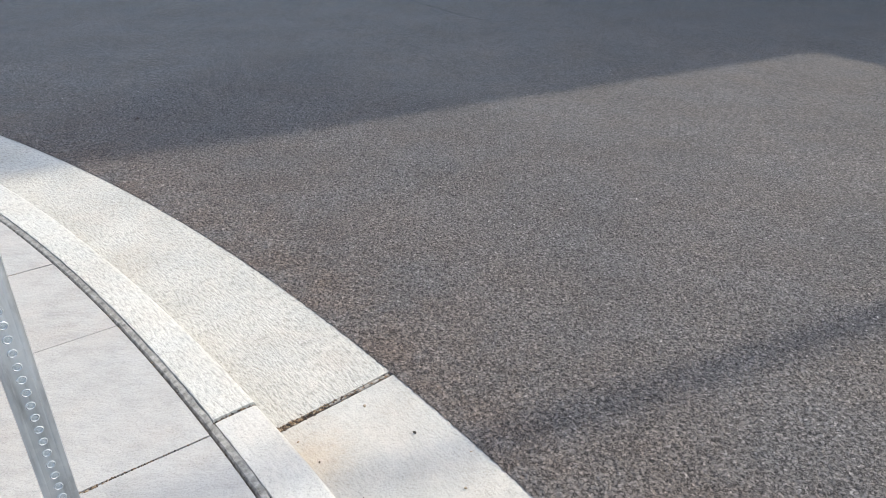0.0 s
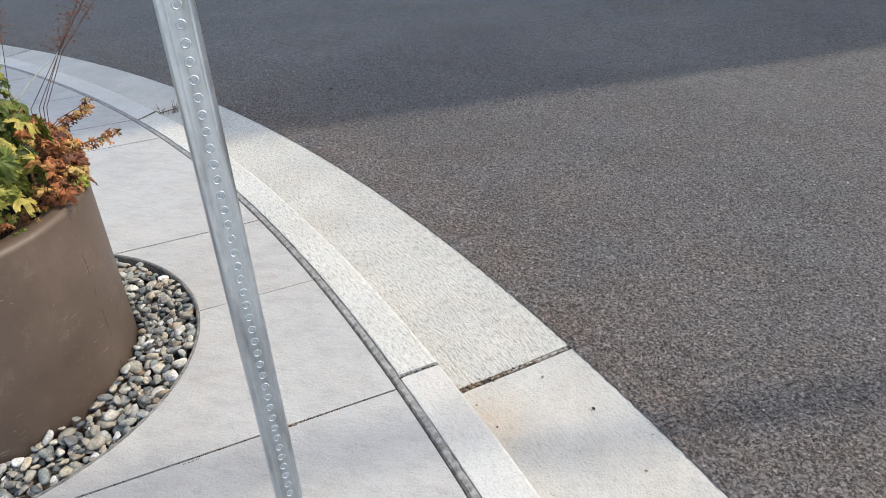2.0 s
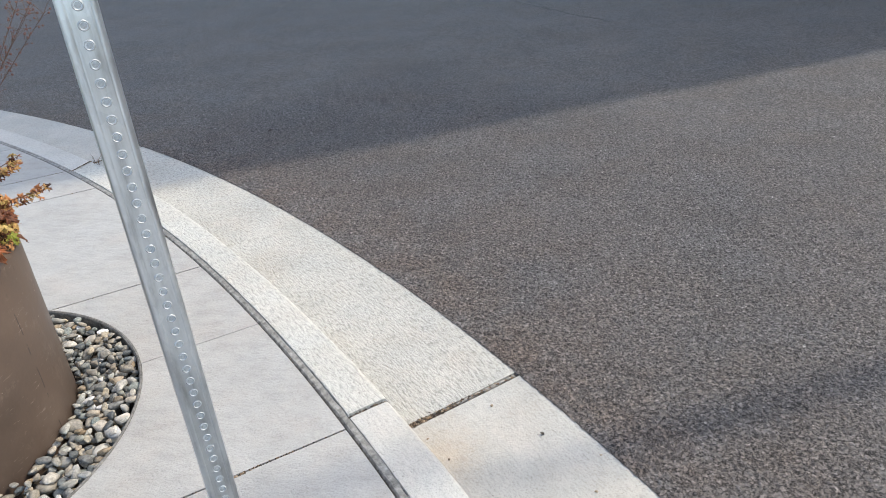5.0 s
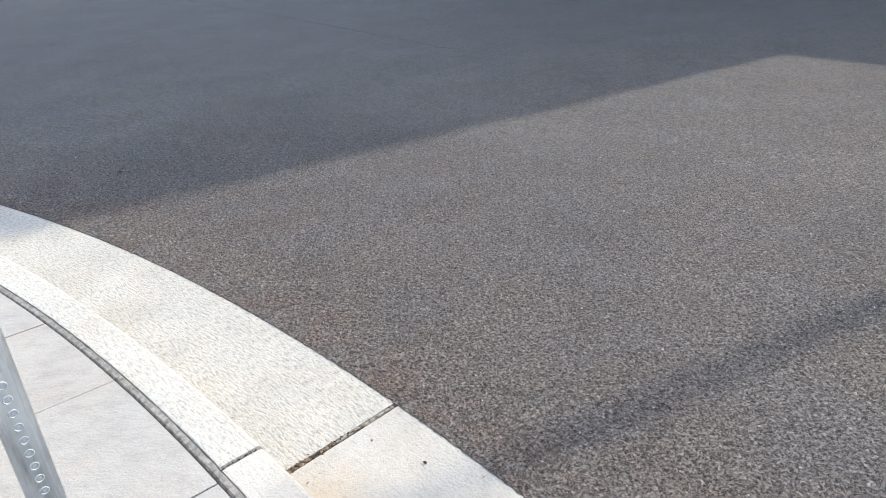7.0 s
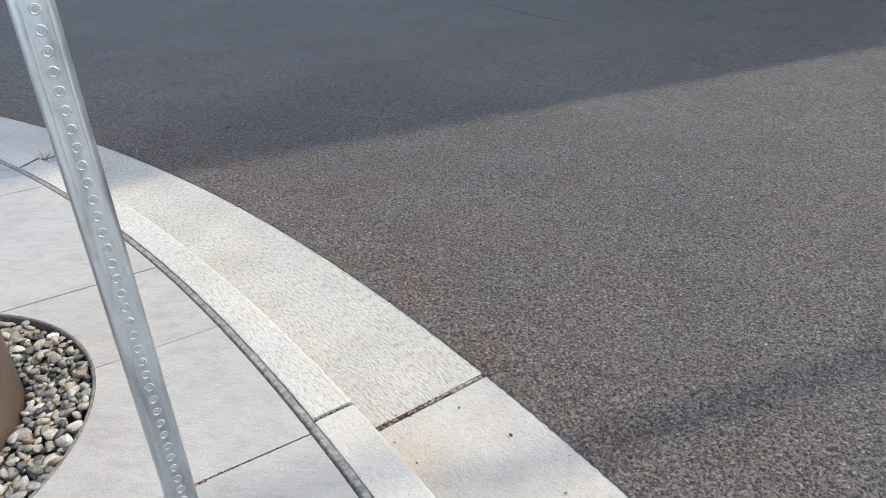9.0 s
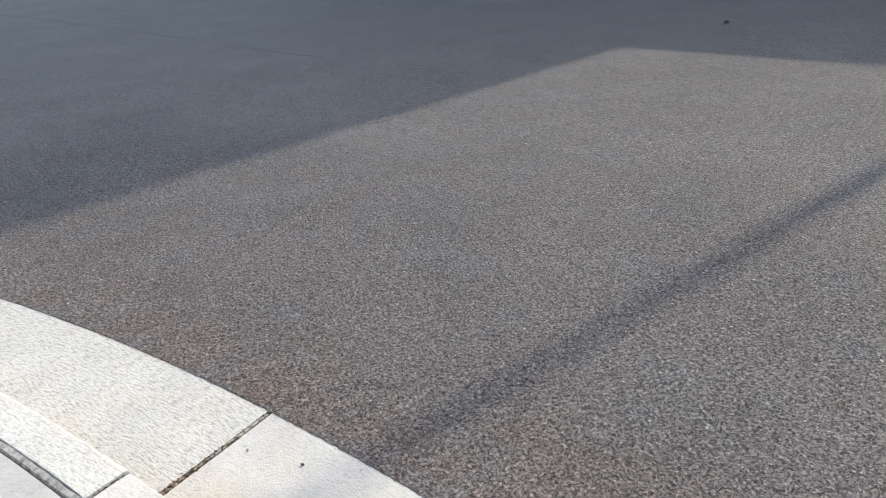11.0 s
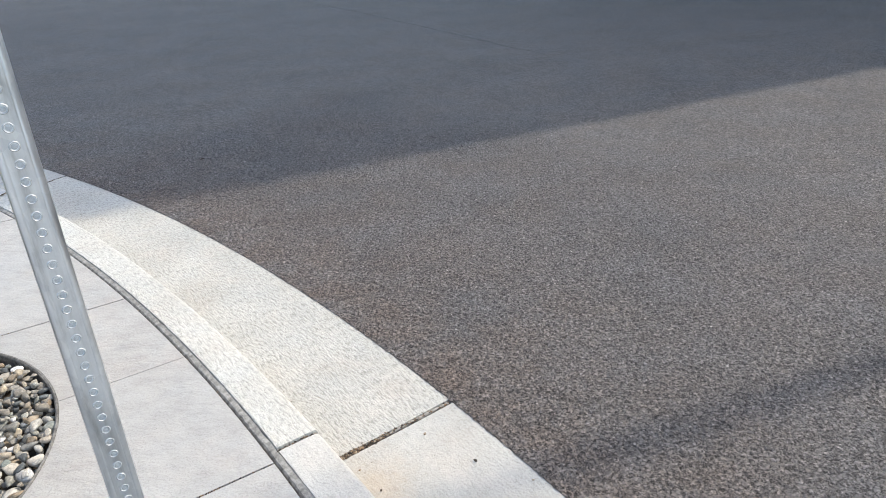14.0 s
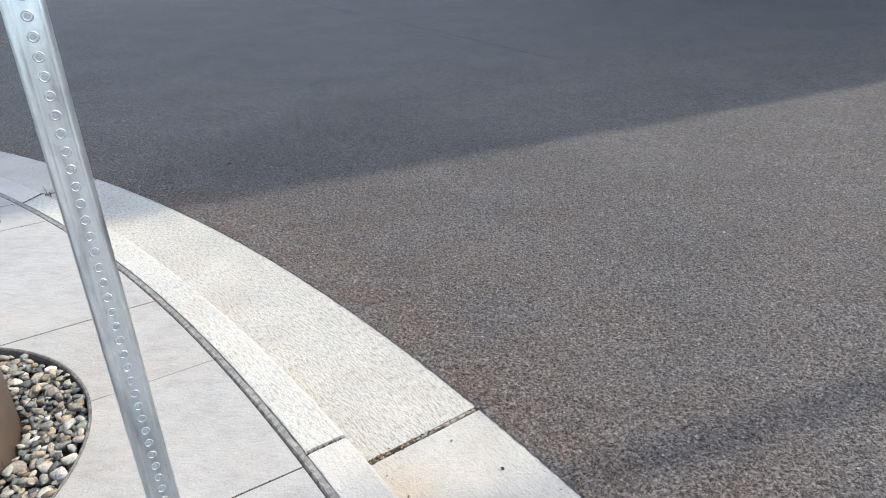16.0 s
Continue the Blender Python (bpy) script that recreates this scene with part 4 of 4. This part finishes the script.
def build_dry_stalks():
    """Thin flower stalks gone to seed, leaning out over the planter."""
    rng = random.Random(4)
    foot = Vector((-1.50, 1.44, 0.60))
    plant = tagged(new("dry_flower_stalk"), "thin reddish-brown dry flower stalks with tiny seed heads", "plant", group="plants in the planter")
    plant.location = foot
    head = bmesh.new()
    bmesh.ops.create_icosphere(head, subdivisions=1, radius=1.0)
    for w in head.verts:
        w.co *= 1 + 0.35 * noise.noise(w.co * 3)
    head_me = mesh_of("seed_head", head, M_SEED, False)
    lines = []
    for base, mid, top in (((-1.505, 1.470, 0.80), (-1.425, 1.525, 0.925), (-1.262, 1.610, 1.15)), ((-1.490, 1.482, 0.80), (-1.418, 1.529, 0.930), (-1.285, 1.600, 1.16)), ((-1.475, 1.492, 0.80), (-1.412, 1.532, 0.930), (-1.235, 1.622, 1.14)), ((-1.482, 1.488, 0.80), (-1.416, 1.530, 0.935), (-1.250, 1.612, 1.17)), ((-1.535, 1.450, 0.84), (-1.518, 1.463, 0.95), (-1.500, 1.478, 1.10))):
        base, mid, top = Vector(base) - foot, Vector(mid) - foot, Vector(top) - foot
        pts = [Vector((base.x * 0.3, base.y * 0.3, 0.0)), base, mid, mid.lerp(top, 0.5) + Vector((0.004, -0.003, 0.003)), top]
        bm = bmesh.new()
        tube(bm, pts, [0.0011, 0.0010, 0.0009, 0.0008, 0.0005], 5)
        part("stem", bm, M_STEM, plant)
        for _ in range(36):
            t = rng.uniform(0.02, 1.0)
            p = mid.lerp(top, t)
            q = p + Vector((rng.uniform(-0.028, 0.028), rng.uniform(-0.028, 0.028), rng.uniform(0.0, 0.03)))
            bt = bmesh.new()
            tube(bt, [p, p.lerp(q, 0.5) + Vector((0, 0, 0.003)), q], [0.0006, 0.0005, 0.0004], 4)
            hd = new("seed_head", head_me)
            hd.parent = part("twig", bt, M_STEM, plant)
            hd.matrix_local = Matrix.Translation(q) @ Matrix.Scale(rng.uniform(0.0016, 0.0034), 4)
    blade = tagged(new("straw_blade"), "single bleached white straw blade among the leaves", "grass blade", group="plants in the planter")
    blade.location = (-1.545, 1.44, 0.70)
    bm = bmesh.new()
    o = Vector(blade.location)
    tube(bm, [Vector(q) - o for q in ((-1.545, 1.44, 0.70), (-1.522, 1.458, 0.828), (-1.490, 1.481, 0.868), (-1.455, 1.503, 0.900), (-1.425, 1.523, 0.925), (-1.405, 1.536, 0.950))], [0.0026, 0.0026, 0.0024, 0.0018, 0.0008, 0.0004], 5)
    part("blade", bm, M_STRAW, blade)


build_dry_stalks()


# ---- small growth and litter on the pavement ----
def build_weed():
    rng = random.Random(8)
    weed = tagged(new("weed"), "small dry weed growing in the kerb joint", "weed")
    weed.location = on_arc(R_FOOT + 0.17, 58.9, 0.001)
    for _ in range(16):
        a = rng.uniform(0, 2 * math.pi)
        reach, z = rng.uniform(0.01, 0.05), rng.uniform(0.015, 0.085)
        start = Vector((0.54, 0.84, 0)) * rng.uniform(-0.09, 0.03) + Vector((rng.uniform(-0.006, 0.006), 0, 0))
        tip = start + Vector((reach * math.cos(a), reach * math.sin(a), z))
        bm = bmesh.new()
        tube(bm, [start, start.lerp(tip, 0.5) + Vector((0, 0, 0.012)), tip], [0.0014, 0.001, 0.0006], 4)
        part("stem", bm, M_STEM, weed)
        for _ in range(3):
            at = start.lerp(tip, rng.uniform(0.4, 1.0))
            bl = bmesh.new()
            bmesh.ops.create_icosphere(bl, subdivisions=1, radius=rng.uniform(0.003, 0.006))
            for w in bl.verts:
                w.co = Vector((w.co.x, w.co.y * 0.7, w.co.z * 0.4)) + at
            part("leaf", bl, M_WEED, weed)


build_weed()


def build_litter():
    """Grit, bark crumbs and chips in the joints and on the gutter."""
    rng = random.Random(21)
    bm = bmesh.new()

    def crumb(x, y, z, size):
        m = pose(x, y, z + size * 0.25, rng.uniform(-30, 30), rng.uniform(-30, 30), rng.uniform(0, 360)) @ Matrix.Diagonal((size, size * rng.uniform(0.4, 0.9), size * 0.45, 1))
        start = len(bm.verts)
        bmesh.ops.create_icosphere(bm, subdivisions=1, radius=1.0, matrix=m)
        bm.verts.ensure_lookup_table()
        for w in bm.verts[start:]:
            w.co += Vector((rng.uniform(-1, 1), rng.uniform(-1, 1), 0)) * size * 0.2

    for x, y in ((0.105, 1.455), (0.09, 1.33), (-0.33, 1.36), (-0.05, 1.52), (-0.2, 1.62), (-0.36, 1.47), (-0.29, 1.40)):
        crumb(x, y, 0.004, rng.uniform(0.0035, 0.006))
    for joint in (42.1, 57.2):
        for _ in range(260):
            t = rng.random() ** 2.4
            p = on_arc(R_FOOT + t * (R_EDGE - R_FOOT), joint + skew(joint) + rng.gauss(0, 0.028), -0.0015)
            crumb(p.x, p.y, p.z, rng.uniform(0.002, 0.0055))
        for _ in range(50):
            p = on_arc(rng.uniform(R_KERB0, R_KERB1), joint + rng.gauss(0, 0.014), Z_WALK - 0.008)
            crumb(p.x, p.y, p.z, rng.uniform(0.0015, 0.004))
    for _ in range(150):
        t = rng.random()
        p = on_arc(R_KERB0 + t * (R_FOOT - R_KERB0 - 0.02), 57.2 + 0.35 * t + rng.gauss(0, 0.012), Z_WALK - 0.0015 - 0.02 * max(0.0, t - 0.85))
        crumb(p.x, p.y, p.z, rng.uniform(0.002, 0.0045))
    way = Vector((math.cos(radians(JOINT_WAY)), math.sin(radians(JOINT_WAY)), 0))
    for start, length, n in (((-0.554, 1.361, 0), 0.75, 150), ((-2.267, 2.874, 0), 0.9, 90), ((-2.506, 3.138, 0), 0.5, 110), ((-1.368, 2.155, 0), 0.6, 25)):
        for _ in range(n):
            p = Vector(start) - way * rng.choice((rng.random(), rng.choice((0.2, 0.31, 0.62)) + rng.gauss(0, 0.03))) * length + way.cross(Vector((0, 0, 1))) * rng.gauss(0, 0.0012)
            crumb(p.x, p.y, Z_WALK - 0.0012, rng.uniform(0.0012, 0.0034))
    for _ in range(160):
        a = rng.uniform(34, 66)
        p = on_arc(R_FOOT + abs(rng.gauss(0, 0.08)), a, 0.002)
        crumb(p.x, p.y, p.z, rng.uniform(0.0008, 0.0022))
    for _ in range(420):
        a = rng.uniform(34, 66)
        p = on_arc(rng.uniform(R_WALK - 0.002, R_KERB0 + 0.001), a, Z_WALK - 0.010)
        crumb(p.x, p.y, p.z, rng.uniform(0.0015, 0.004))
    for t in [rng.random() for _ in range(26)]:
        p = Vector((-0.780, 1.172, 0)).lerp(Vector((-0.740, 1.206, 0)), t)
        crumb(p.x, p.y, Z_WALK - 0.001, rng.uniform(0.002, 0.0055))
    for t in [rng.random() for _ in range(14)]:
        p = Vector((-0.962, 1.018, 0)).lerp(Vector((-0.930, 1.046, 0)), t)
        crumb(p.x, p.y, Z_WALK - 0.001, rng.uniform(0.0015, 0.003))
    tagged(part("grit", bm, M_GRIT), "brown grit and crumbs in the joints and along the gutter", "grit", kind="stuff")


def build_road_leaf(name, at, size, seed):
    """A curled leaf shape on the road, for a dead leaf and for a dark mark."""
    leaf = tagged(part(name, lobed_leaf(seed, 3, 0.5, 0.35), M_DEADLEAF, smooth=True), "small dark leaf shape lying on the asphalt", "leaf", group="dead leaves on the road")
    leaf.matrix_world = pose(at[0], at[1], size * 0.42, 8, -6, seed * 71) @ Matrix.Diagonal((size, size * 0.6, size, 1))


build_litter()
build_road_leaf("leaf_shape", (4.42, 6.69), 0.055, 3)
# this leaf shape is added in place of a dark mark in the asphalt
build_road_leaf("leaf_shape", (-1.84, 4.03), 0.021, 5)
